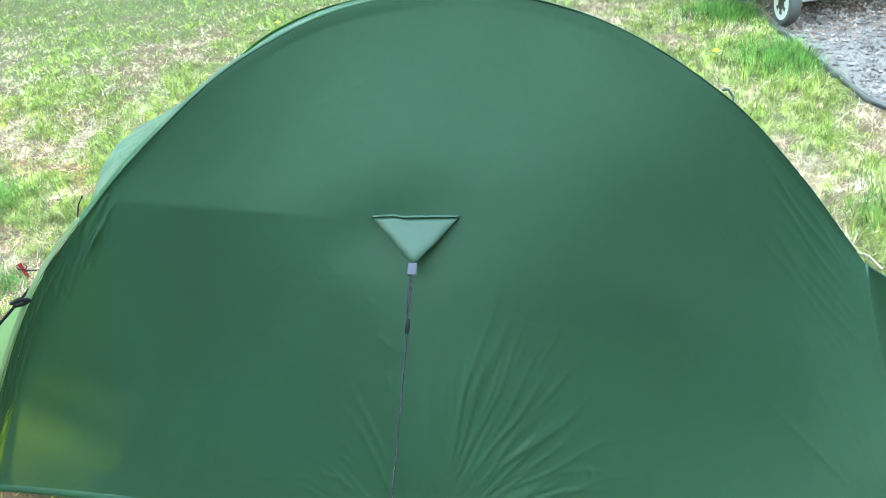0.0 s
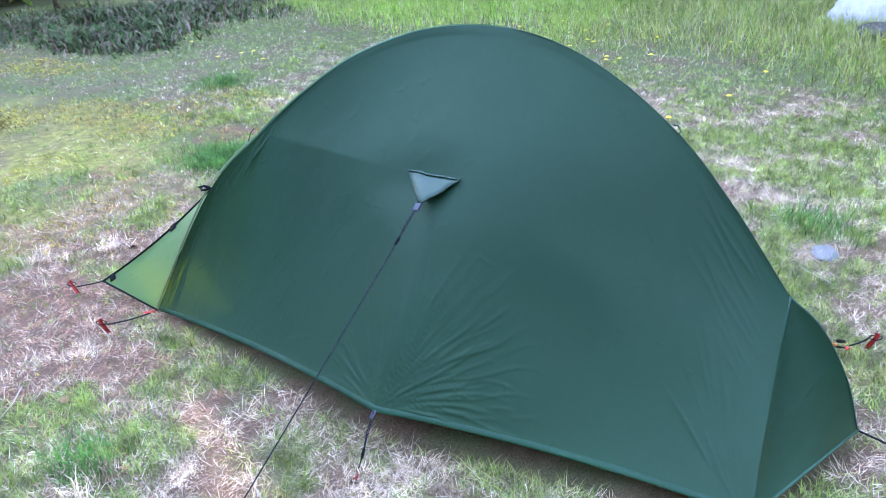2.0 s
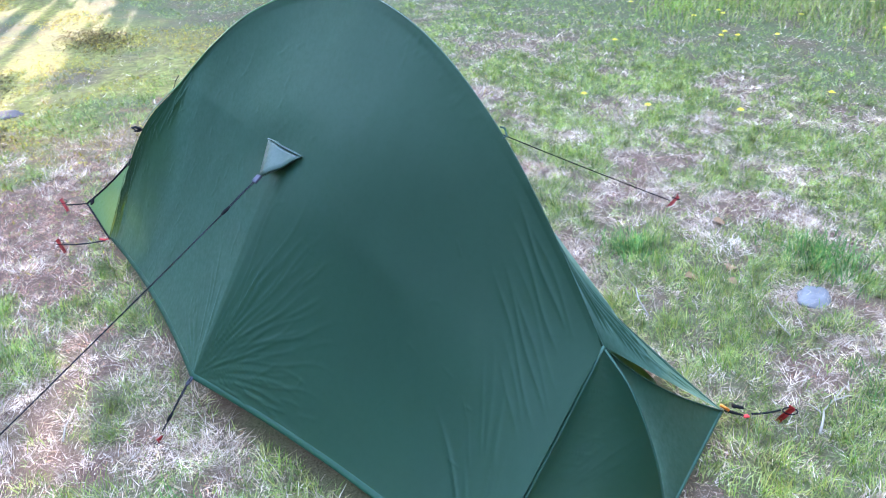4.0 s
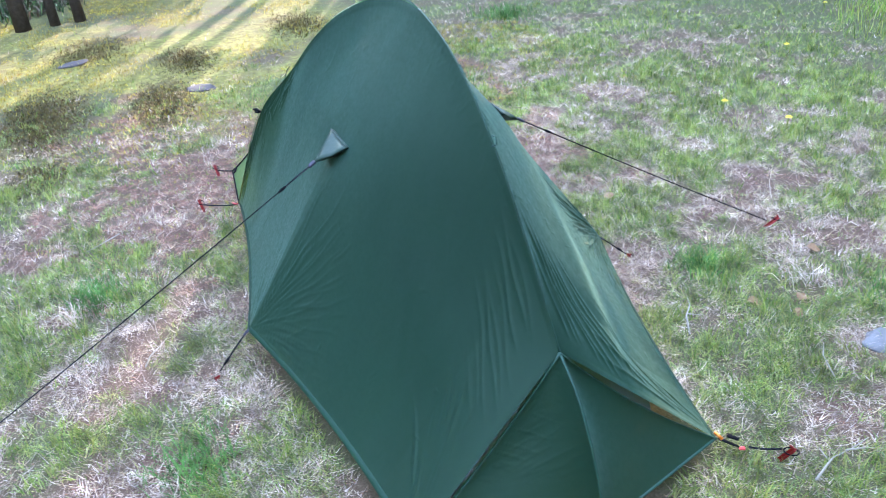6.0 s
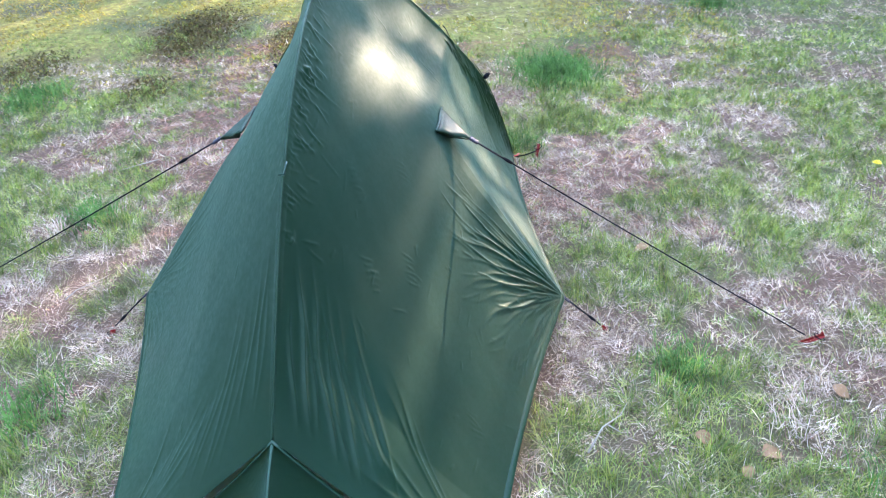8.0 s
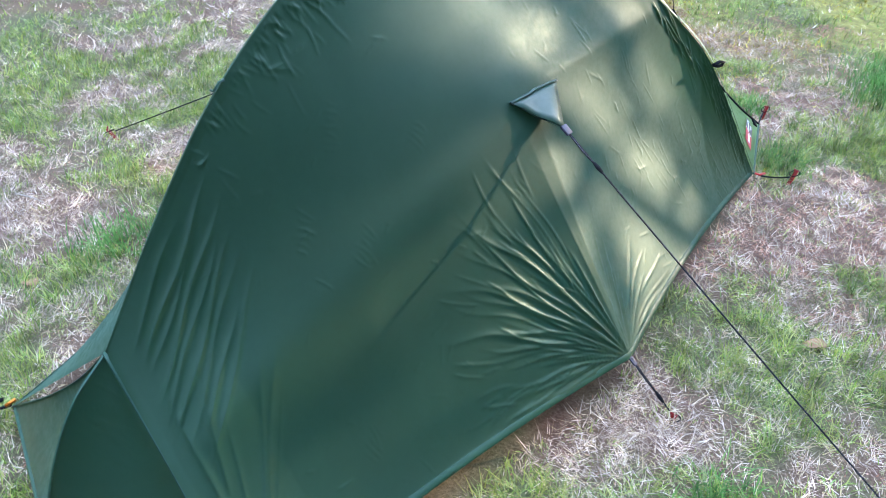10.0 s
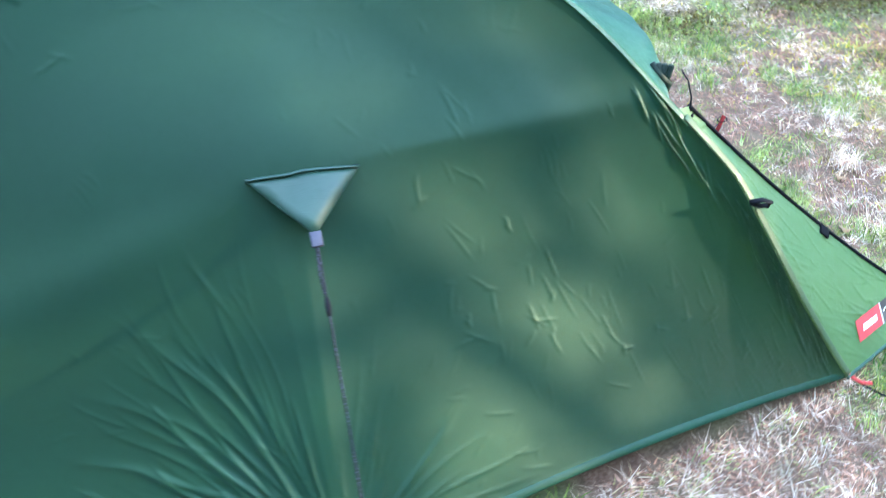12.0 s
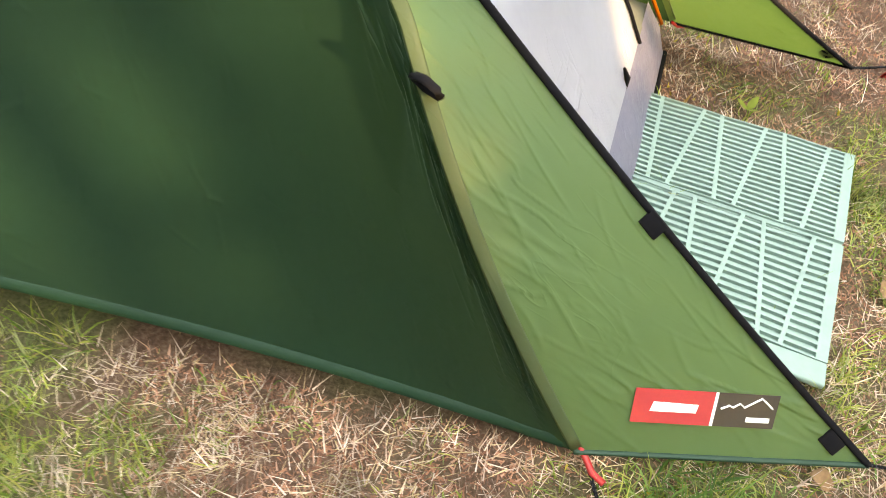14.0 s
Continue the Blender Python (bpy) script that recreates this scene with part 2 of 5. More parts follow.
LABEL_DARK = plain("dark_label", (0.045, 0.033, 0.028), 0.5, 0, 50, 0.1)
LABEL_WHITE = plain("white_print", (0.8, 0.8, 0.8), 0.5, 0, 50, 0.05)
MAT = plain("mint_foam", (0.181, 0.293, 0.263), 0.55, 0, 14, 0.12, 0.0008)
ROCK = plain("pale_grey_stone", (0.138, 0.129, 0.133), 0.8, 0, 14, 0.35, 0.004)
ROCK_DARK = plain("violet_grey_stone", (0.069, 0.058, 0.062), 0.85, 0, 8, 0.4, 0.006)
ROCK_BLUE = plain("blue_grey_stone", (0.216, 0.264, 0.336), 0.8, 0, 10, 0.25, 0.004)
BARK = plain("dark_bark", (0.055, 0.042, 0.034), 0.9, 0, 9, 0.5, 0.02)
TWIG = plain("bleached_twig", (0.315, 0.262, 0.217), 0.8, 0, 40, 0.3)
LEAF_DRY = plain("brown_dead_leaf", (0.24, 0.12, 0.055), 0.7, 0, 40, 0.4)
YELLOW = plain("yellow_petals", (0.75, 0.55, 0.02), 0.6, 0, 60, 0.15)
TYRE = plain("dark_rubber", (0.035, 0.037, 0.045), 0.7, 0, 30, 0.3)
HUB = plain("pale_grey_plastic", (0.36, 0.36, 0.36), 0.5, 0, 30, 0.12)
STEEL = plain("bare_steel", (0.55, 0.55, 0.55), 0.35, 1.0, 40, 0.1)
BLACKM = plain("black_painted_metal", (0.015, 0.015, 0.016), 0.45, 0.3, 30, 0.3)
COVER = plain("tan_cover_cloth", (0.277, 0.154, 0.124), 0.75, 0, 12, 0.15, 0.001)
COVER_TOP = plain("cream_cover_cloth", (0.495, 0.42, 0.323), 0.75, 0, 12, 0.1, 0.001)
EDGING = plain("black_plastic_edging", (0.04, 0.04, 0.045), 0.5, 0, 20, 0.35)
GRAVEL = blade_mat("gravel_stone", [(0.12, 0.098, 0.104), (0.19, 0.152, 0.162), (0.15, 0.114, 0.116), (0.22, 0.178, 0.188), (0.165, 0.128, 0.131)], 0.0, 0.8)
GREEN = blade_mat("grass_blade", [(0.057, 0.12, 0.02), (0.155, 0.234, 0.034), (0.241, 0.265, 0.054), (0.332, 0.31, 0.094), (0.241, 0.272, 0.119), (0.12, 0.209, 0.05)])
MEADOW = blade_mat("meadow_blade", [(0.09, 0.20, 0.03), (0.19, 0.33, 0.045), (0.27, 0.38, 0.06), (0.34, 0.40, 0.10), (0.16, 0.30, 0.05)], 0.35)
GREEN_DEEP = blade_mat("deep_grass_blade", [(0.04, 0.12, 0.028), (0.072, 0.176, 0.04), (0.112, 0.224, 0.056)])
STRAW = blade_mat("dry_grass_blade", [(0.435, 0.281, 0.209), (0.624, 0.454, 0.37), (0.245, 0.133, 0.0902), (0.719, 0.573, 0.496), (0.511, 0.372, 0.198), (0.34, 0.2, 0.135)], 0.15, 0.6)
MOSS = blade_mat("yellow_moss", [(0.319, 0.252, 0.0361), (0.465, 0.329, 0.051), (0.208, 0.184, 0.0361), (0.38, 0.204, 0.0713)], 0.25)
HEATH = blade_mat("brown_heath_sprig", [(0.0595, 0.0408, 0.0119), (0.111, 0.0731, 0.0204), (0.0501, 0.0527, 0.0119), (0.0918, 0.045, 0.017), (0.128, 0.105, 0.0204)], 0.2)
LITTER = blade_mat("leaf_litter", [(0.213, 0.0759, 0.0408), (0.35, 0.152, 0.0948), (0.117, 0.0414, 0.0252), (0.447, 0.233, 0.164)], 0.1)
UNDER = blade_mat("undergrowth_leaf", [(0.015, 0.039, 0.012), (0.03, 0.072, 0.021), (0.054, 0.102, 0.03), (0.096, 0.066, 0.048), (0.168, 0.12, 0.102), (0.03, 0.06, 0.018)], 0.2)
FOLIAGE = blade_mat("tree_leaf", [(0.03, 0.07, 0.015), (0.06, 0.12, 0.025), (0.09, 0.15, 0.03)], 0.3)


def braid(name):
    m, nt, b, out = material(name)
    n = node(nt, "ShaderNodeTexNoise", Scale=420.0, Detail=0.0)
    nt.links.new(coords(nt), n.inputs["Vector"])
    nt.links.new(ramp(nt, n.outputs["Fac"], [(0.56, (0.006, 0.006, 0.007)), (0.68, (0.05, 0.05, 0.065))]), b.inputs["Base Color"])
    b.inputs["Roughness"].default_value = 0.8
    b.inputs["Specular IOR Level"].default_value = 0.08
    return m


CORD = braid("flecked_black_cord")


def soil():
    """Bare earth with thatch and moss, by the cover stored on the ground."""
    m, nt, b, out = material("soil_and_thatch")
    vec = coords(nt)
    grain = noise_tex(nt, 140, 4, 0.7, vec)
    clod = noise_tex(nt, 16, 5, 0.65, vec)
    earth = ramp(nt, clod, [(0.25, (0.0247, 0.011, 0.00595)), (0.5, (0.0799, 0.0391, 0.0221)), (0.74, (0.17, 0.108, 0.0706))])
    thatch = ramp(nt, grain, [(0.3, (0.0342, 0.0163, 0.0114)), (0.5, (0.122, 0.0654, 0.0484)), (0.7, (0.243, 0.154, 0.128))])
    green = ramp(nt, grain, [(0.3, (0.034, 0.042, 0.015)), (0.7, (0.118, 0.118, 0.057))])
    cover = nt.nodes.new("ShaderNodeAttribute")
    cover.attribute_name = "cover"
    mixa = nt.nodes.new("ShaderNodeMix")
    mixa.data_type = "RGBA"
    mixa.inputs[0].default_value = 0.5
    nt.links.new(noise_tex(nt, 34, 3, 0.6, vec), mixa.inputs[0])
    nt.links.new(earth, mixa.inputs[6])
    nt.links.new(thatch, mixa.inputs[7])
    mixb = nt.nodes.new("ShaderNodeMix")
    mixb.data_type = "RGBA"
    nt.links.new(cover.outputs["Fac"], mixb.inputs[0])
    nt.links.new(mixa.outputs[2], mixb.inputs[6])
    nt.links.new(green, mixb.inputs[7])
    mossy = nt.nodes.new("ShaderNodeAttribute")
    mossy.attribute_name = "moss"
    mixc = nt.nodes.new("ShaderNodeMix")
    mixc.data_type = "RGBA"
    nt.links.new(mossy.outputs["Fac"], mixc.inputs[0])
    nt.links.new(mixb.outputs[2], mixc.inputs[6])
    nt.links.new(ramp(nt, clod, [(0.3, (0.08, 0.055, 0.025)), (0.5, (0.17, 0.145, 0.036)), (0.7, (0.30, 0.26, 0.07))]), mixc.inputs[7])
    stony = nt.nodes.new("ShaderNodeAttribute")
    stony.attribute_name = "stony"
    mixd = nt.nodes.new("ShaderNodeMix")
    mixd.data_type = "RGBA"
    nt.links.new(stony.outputs["Fac"], mixd.inputs[0])
    nt.links.new(mixc.outputs[2], mixd.inputs[6])
    nt.links.new(ramp(nt, grain, [(0.3, (0.095, 0.08, 0.083)), (0.7, (0.205, 0.175, 0.182))]), mixd.inputs[7])
    nt.links.new(mixd.outputs[2], b.inputs["Base Color"])
    b.inputs["Roughness"].default_value = 0.95
    b.inputs["Specular IOR Level"].default_value = 0.22
    bump(nt, b, grain, 0.7, 0.006)
    return m


SOIL = soil()

# ---------------------------------------------------------------- ground
EDGE_A, EDGE_B = np.array((1.57, 1.93)), np.array((0.72, 5.35))  # border between lawn and gravel


def in_gravel(x, y):
    t = (y - EDGE_A[1]) / (EDGE_B[1] - EDGE_A[1])
    return (y > EDGE_A[1]) & (x > EDGE_A[0] + t * (EDGE_B[0] - EDGE_A[0])) & (y < 7.5)


def ground_z(x, y):
    z = 0.018 * fbm(x * 1.3, y * 1.3, 3, 5) + 0.006 * fbm(x * 9, y * 9, 2, 9)
    far = np.clip((np.hypot(x, y) - 6) / 20, 0, 1)
    return z - 0.006 + far * 0.3 * fbm(x * 0.12, y * 0.12, 2, 3) - 0.02 * in_gravel(x, y)


def under_tent(x, y):
    half = np.interp(x, [-1.3, 0, 1.05, 1.2], [0.56, 0.66, 0.44, 0.02])
    return (np.abs(y) < half) & (x > -1.28) & (x < 1.2)


def green_cover(x, y):
    """0 bare .. 1 lush."""
    g = 0.50 + 0.55 * fbm(x * 1.15, y * 1.15, 3, 21) + 1.35 * fbm(x * 4.6, y * 4.6, 2, 31) + 0.8 * fbm(x * 13, y * 13, 2, 37)
    g = g - 0.7 * np.exp(-(((x + 1.7) / 0.6) ** 2 + ((y + 0.75) / 0.42) ** 2)) - 0.12 * np.exp(-(((x + 1.7) / 0.6) ** 2 + (y / 0.5) ** 2))
    g = g - 0.16 * np.exp(-(((x + 2.0) / 0.7) ** 2 + ((y - 0.1) / 1.1) ** 2))
    g = g - 0.34 * np.exp(-(((x + 0.7) / 0.75) ** 2 + ((y - 0.86) / 0.24) ** 2))
    g = g + 0.12 * np.clip((y - 2.6) / 1.5, 0, 1)
    g = g - 0.10 * np.exp(-((np.abs(y) - 0.62) / 0.16) ** 2) * (np.abs(x) < 1.25)
    return np.clip(g, 0, 1)


def graded():
    fine = np.arange(-6.0, 6.0, 0.07)
    out = 6.0 * 1.16 ** np.arange(1, 30)
    return np.concatenate([-out[::-1], fine, [6.0], out])


gx = graded() - 1.0
gy = graded() + 1.2
GX, GY = np.meshgrid(gx, gy, indexing="ij")
GZ = ground_z(GX, GY)
ground = mesh_part("ground", np.stack([GX, GY, GZ], -1).reshape(-1, 3), grid_faces(len(gx), len(gy)), SOIL)
tagged(ground, "patchy lawn soil with dry thatch and bare pinkish earth", "ground", kind="structure")
att = ground.data.attributes.new("cover", "FLOAT", "POINT")
att.data.foreach_set("value", (np.clip(green_cover(GX, GY) + 0.45 * np.clip((np.hypot(GX, GY) - 3.0) / 2.0, 0, 1), 0, 1) * (1 - in_gravel(GX, GY))).ravel().astype(np.float32))

att = ground.data.attributes.new("stony", "FLOAT", "POINT")
att.data.foreach_set("value", (in_gravel(GX, GY) * np.clip(1.0 - (GY - 3.0) / 1.2, 0.2, 1)).ravel().astype(np.float32))
att = ground.data.attributes.new("moss", "FLOAT", "POINT")
att.data.foreach_set("value", (np.clip((-2.2 - GX) / 1.0, 0, 0.9) * np.clip((1.6 - GY) / 1.0, 0, 1) * np.clip(0.6 + 2.0 * fbm(GX * 1.9, GY * 1.9, 3, 91), 0, 1)).ravel().astype(np.float32))

rng = np.random.default_rng(7)


def blades(name, x, y, length, width, lean, mat, label, category, curl=0.5, parent=None, segments=2, yaw=None):
    """Many blades in one mesh: each a bent, tapering strip."""
    n = len(x)
    z = ground_z(x, y)
    yaw = rng.uniform(0, 2 * np.pi, n) if yaw is None else yaw
    face = yaw + np.pi / 2 + rng.normal(0, 0.5, n)
    length, width, lean = (np.broadcast_to(a, n).astype(float) for a in (length, width, lean))
    d = np.stack([np.cos(yaw), np.sin(yaw)], 1)
    s = np.stack([np.cos(face), np.sin(face), np.zeros(n)], 1) * (width / 2)[:, None]
    base = np.stack([x, y, z - 0.003], 1)

    def along(f, bend):
        a = lean + bend
        return np.concatenate([d * (np.sin(a) * length * f)[:, None], (np.cos(a) * length * f)[:, None]], 1)

    mid = base + along(0.55, 0.0)
    tip = mid + along(0.45, curl)
    tip[:, 2] = np.maximum(tip[:, 2], z + 0.003)
    mid[:, 2] = np.maximum(mid[:, 2], z + 0.004)
    if segments == 2:
        v = np.stack([base - s, base + s, mid + s * 0.8, mid - s * 0.8, tip], 1).reshape(-1, 3)
        k = np.arange(n) * 5
        loops = np.stack([k, k + 1, k + 2, k + 3, k + 3, k + 2, k + 4], 1).ravel()
        starts = np.stack([np.arange(n) * 7, np.arange(n) * 7 + 4], 1).ravel()
    else:
        v = np.stack([base - s, base + s, tip], 1).reshape(-1, 3)
        loops = np.arange(n * 3)
        starts = np.arange(n) * 3
    me = bpy.data.meshes.new(name)
    me.vertices.add(len(v))
    me.vertices.foreach_set("co", v.astype(np.float32).ravel())
    me.loops.add(len(loops))
    me.loops.foreach_set("vertex_index", loops.astype(np.int32))
    me.polygons.add(len(starts))
    me.polygons.foreach_set("loop_start", starts.astype(np.int32))
    me.update(calc_edges=True)
    me.materials.append(mat)
    ob = new(name, me)
    return tagged(ob, label, category, kind="stuff")


def scatter(n, x0, x1, y0, y1, keep, thin=0.0):
    """Random places in a rectangle, by the density keep, thinning out over the last metres to its edges."""
    x, y = rng.uniform(x0, x1, n), rng.uniform(y0, y1, n)
    k = rng.uniform(0, 1, n) < keep(x, y)
    if thin:
        inside = np.minimum(np.minimum(x - x0, x1 - x), np.minimum(y - y0, y1 - y)) + 0.5 * thin * fbm(x * 1.7, y * 1.7, 3, 95)
        k &= rng.uniform(0, 1, n) < np.clip(inside / thin, 0, 1)
    k &= ~in_gravel(x, y) & ~under_tent(x, y)
    return x[k], y[k]


def near(x, y):
    return np.clip(1.55 - np.hypot((x - 0.1) / 2.9, (y - 0.2) / 2.6) * 0.9, 0.10, 1)


def tufts(n, per, spread, x0, x1, y0, y1, keep):
    """Blades in small tufts that lean one way: x, y, lean direction."""
    cx, cy = scatter(n, x0, x1, y0, y1, keep, 1.0)
    x = np.repeat(cx, per) + rng.normal(0, spread, len(cx) * per)
    y = np.repeat(cy, per) + rng.normal(0, spread, len(cx) * per)
    yaw = np.repeat(rng.uniform(0, 2 * np.pi, len(cx)), per) + rng.normal(0, 0.75, len(x))
    k = ~in_gravel(x, y) & ~under_tent(x, y)
    return x[k], y[k], yaw[k]


# short green lawn: bent blades, and a finer undergrowth of straight ones
def lawn_keep(x, y):
    return near(x, y) * np.clip(green_cover(x, y) * 1.35 - 0.12, 0.10, 1) * np.where((x < -2.4) & (y < 1.2), 0.2, 1)


x, y, yaw = tufts(52000, 9, 0.013, -5.0, 3.0, -3.2, 4.2, lawn_keep)
g = green_cover(x, y)
blades("lawn_grass", x, y, rng.uniform(0.020, 0.066, len(x)) * (0.6 + 0.8 * g), rng.uniform(0.0016, 0.0032, len(x)) * (1 + 0.22 * np.hypot(x, y)) / 1.2, rng.uniform(0.1, 1.15, len(x)), GREEN, "short green lawn grass in uneven patches", "grass", 0.6, yaw=yaw)
x, y, yaw = tufts(95000, 10, 0.020, -5.0, 3.0, -3.2, 4.2, lawn_keep)
g = green_cover(x, y)
blades("fine_grass", x, y, rng.uniform(0.014, 0.048, len(x)) * (0.6 + 0.8 * g), rng.uniform(0.0014, 0.0028, len(x)) * (1 + 0.22 * np.hypot(x, y)) / 1.2, rng.uniform(0.2, 1.3, len(x)), GREEN, "fine short grass between the tufts", "grass", 0.5, yaw=yaw, segments=1)
# dry flattened grass
x, y, yaw = tufts(190000, 10, 0.022, -5.0, 3.0, -3.2, 4.2, lambda x, y: near(x, y) * np.clip(0.95 - green_cover(x, y) * 0.6, 0.2, 1) * (1 - 0.8 * np.exp(-(((x + 1.75) / 0.6) ** 2 + ((y + 0.6) / 0.45) ** 2))) * np.clip(0.55 + 1.2 * fbm(x * 3.6, y * 3.6, 2, 77) + 1.8 * fbm(x * 13, y * 13, 2, 79), 0.28, 1) * np.where((x < -2.8) & (y < 1.5), 0.12, np.where((x < -1.0) & (y < 1.4), 0.8, 1)))
blades("dry_grass", x, y, rng.uniform(0.016, 0.066, len(x)), rng.uniform(0.0012, 0.0030, len(x)) * (1 + 0.25 * np.hypot(x, y)) / 1.2, rng.uniform(0.7, 1.45, len(x)), STRAW, "pale dry grass lying flat on the soil", "dry grass", 0.35, yaw=yaw, segments=1)
# distant lawn with larger blades
x, y = scatter(340000, -11, 4, -6.5, 5.2, lambda x, y: (np.hypot((x - 0.1) / 2.9, (y - 0.3) / 2.7) > 1.0) * np.clip(green_cover(x, y) * 1.1 + 0.05, 0.12, 1) * np.where(x < -3.4, np.where(y < 1.2, 0.15, 0.8), 1))
blades("far_lawn_grass", x, y, rng.uniform(0.025, 0.06, len(x)), rng.uniform(0.004, 0.008, len(x)), rng.uniform(0.3, 1.25, len(x)), GREEN, "green lawn grass spreading to the woods", "grass", 0.5, segments=1)
x, y = scatter(130000, -9, 3, -5, 5.0, lambda x, y: (np.hypot((x - 0.1) / 2.9, (y - 0.3) / 2.7) > 1.0) * np.clip(0.9 - green_cover(x, y), 0.1, 1) * np.where((x < -2.8) & (y < 1.5), 0.1, 1))
blades("far_dry_grass", x, y, rng.uniform(0.025, 0.06, len(x)), rng.uniform(0.004, 0.008, len(x)), rng.uniform(0.7, 1.4, len(x)), STRAW, "pale dry grass in the further lawn", "dry grass", 0.4, segments=1)
# tall meadow at the back: lush and bright on one side, darker by the boulder
meadow = lambda x, y: np.clip((y - 4.3 + 0.9 * fbm(x, y, 2, 3) + 0.09 * (x + 2)) / 1.3, 0, 1)
x, y = scatter(45000, -7.2, -2.2, 3.6, 9.5, meadow)
blades("meadow_grass", x, y, rng.uniform(0.06, 0.22, len(x)), rng.uniform(0.004, 0.007, len(x)), rng.uniform(0.05, 0.9, len(x)), MEADOW, "tall bright green meadow grass behind the lawn", "grass", 0.5)
x, y = scatter(40000, -2.9, 1.5, 3.6, 9.5, meadow)
blades("rough_grass", x, y, rng.uniform(0.05, 0.24, len(x)), rng.uniform(0.004, 0.007, len(x)), rng.uniform(0.05, 0.9, len(x)), GREEN, "tall unmown grass in front of the boulder", "grass", 0.5)
x, y = scatter(16000, -9.0, 1.5, 4.2, 9.5, lambda x, y: np.clip((y - 4.4) / 1.0, 0, 0.6))
blades("meadow_straw", x, y, rng.uniform(0.12, 0.34, len(x)), rng.uniform(0.002, 0.004, len(x)), rng.uniform(0.02, 0.6, len(x)), STRAW, "pale dry stalks standing in the tall meadow", "dry grass", 0.3, segments=1)
# lush tufts
TUFTS = ((-2.55, 0.88, 0.30, 2600), (1.28, 2.55, 0.30, 1500), (1.08, 3.3, 0.28, 1300), (0.9, 4.1, 0.25, 1000), (-0.75, -1.25, 0.14, 420), (0.45, -0.95, 0.16, 380), (1.02, -1.05, 0.17, 420), (-2.1, -2.2, 0.25, 800), (0.75, 1.55, 0.2, 420), (0.2, 1.05, 0.13, 300), (-1.5, 0.62, 0.14, 300), (-1.9, 0.35, 0.12, 220), (-4.2, 2.2, 0.3, 600), (1.45, 1.0, 0.22, 420))
xs, ys, ls = [], [], []
for cx, cy, r, n in TUFTS:
    xs.append(rng.normal(cx, r * 0.5, n))
    ys.append(rng.normal(cy, r * 0.42, n))
    ls.append(rng.uniform(0.05, 0.13, n) * (r / 0.25) ** 0.5)
x, y, ln = np.concatenate(xs), np.concatenate(ys), np.concatenate(ls)
k = ~in_gravel(x, y) & ~under_tent(x, y)
blades("grass_tufts", x[k], y[k], ln[k], rng.uniform(0.0025, 0.0045, k.sum()), rng.uniform(0.1, 0.85, k.sum()), GREEN_DEEP, "dense dark green tufts of longer grass", "grass tuft", 0.6)
# pale dry tufts by the porch
xs, ys = [], []
for cx, cy, r, n in ((-2.09, -0.27, 0.07, 170), (-2.3, -0.55, 0.06, 110), (-1.95, 0.12, 0.05, 80), (0.45, 1.3, 0.08, 110), (-0.6, -1.35, 0.08, 110), (1.5, 0.5, 0.08, 110)):
    xs.append(rng.normal(cx, r * 0.5, n))
    ys.append(rng.normal(cy, r * 0.5, n))
x, y = np.concatenate(xs), np.concatenate(ys)
blades("dry_tufts", x, y, rng.uniform(0.04, 0.11, len(x)), rng.uniform(0.002, 0.0038, len(x)), rng.uniform(0.3, 1.2, len(x)), STRAW, "pale tufts of dead grass standing in the lawn", "dry grass", 0.8)
# mossy, heathy ground toward the woods
x, y = scatter(300000, -11, -1.25, -6.0, 2.2, lambda x, y: np.maximum(np.clip((-2.3 - x) / 0.8, 0, 1), np.where(x < -2.0, 0.58, 0.10)) * np.clip(0.55 + 2.6 * fbm(x * 1.6, y * 1.6, 3, 51), 0, 1))
blades("moss", x, y, rng.uniform(0.012, 0.035, len(x)), rng.uniform(0.005, 0.011, len(x)), rng.uniform(0.2, 1.3, len(x)), MOSS, "yellow-green moss in sunlit low cushions", "moss", 0.4, segments=1)
xs, ys, ls = [], [], []
for cx, cy, rx, ry, n in ((-3.5, -1.65, 0.58, 0.27, 4200), (-3.4, -0.85, 0.46, 0.2, 3000), (-4.5, -0.6, 0.4, 0.2, 1500), (-2.3, -1.6, 0.25, 0.14, 900), (-5.4, -1.4, 0.5, 0.3, 1500), (-5.2, 0.5, 0.5, 0.25, 1400), (-2.6, -2.5, 0.4, 0.2, 1200)):
    n = int(n * 2.4)
    a, q = rng.uniform(0, 6.283, n), np.sqrt(rng.uniform(0, 1, n)) * rng.normal(1, 0.30, n)
    xs.append(cx + rx * q * np.cos(a) * 1.15)
    ys.append(cy + ry * q * np.sin(a) * 1.15)
    ls.append(rng.uniform(0.010, 0.042, n) * np.clip(1.15 - q * 0.5, 0.3, 1))
x, y, ln = np.concatenate(xs), np.concatenate(ys), np.concatenate(ls)
blades("heath", x, y, ln, rng.uniform(0.004, 0.009, len(x)), rng.uniform(0.1, 1.3, len(x)), HEATH, "low brown and olive heath shrubs in loose mounds", "heath shrub", 0.7)
# dark leafy undergrowth before the woods
xs, ys = [], []
for cx, cy, rx, ry, n in ((-7.2, 2.95, 0.9, 0.40, 5200), (-8.4, 3.7, 1.4, 0.75, 14000), (-7.6, 4.9, 1.0, 0.55, 5600), (-9.6, 2.6, 1.0, 0.7, 6000), (-9.0, -2.2, 1.0, 0.6, 5000)):
    a, q = rng.uniform(0, 6.283, n), np.sqrt(rng.uniform(0, 1, n)) * rng.normal(1, 0.24, n)
    xs.append(cx + rx * q * np.cos(a) * 1.1)
    ys.append(cy + ry * q * np.sin(a) * 1.1)
x, y = np.concatenate(xs), np.concatenate(ys)
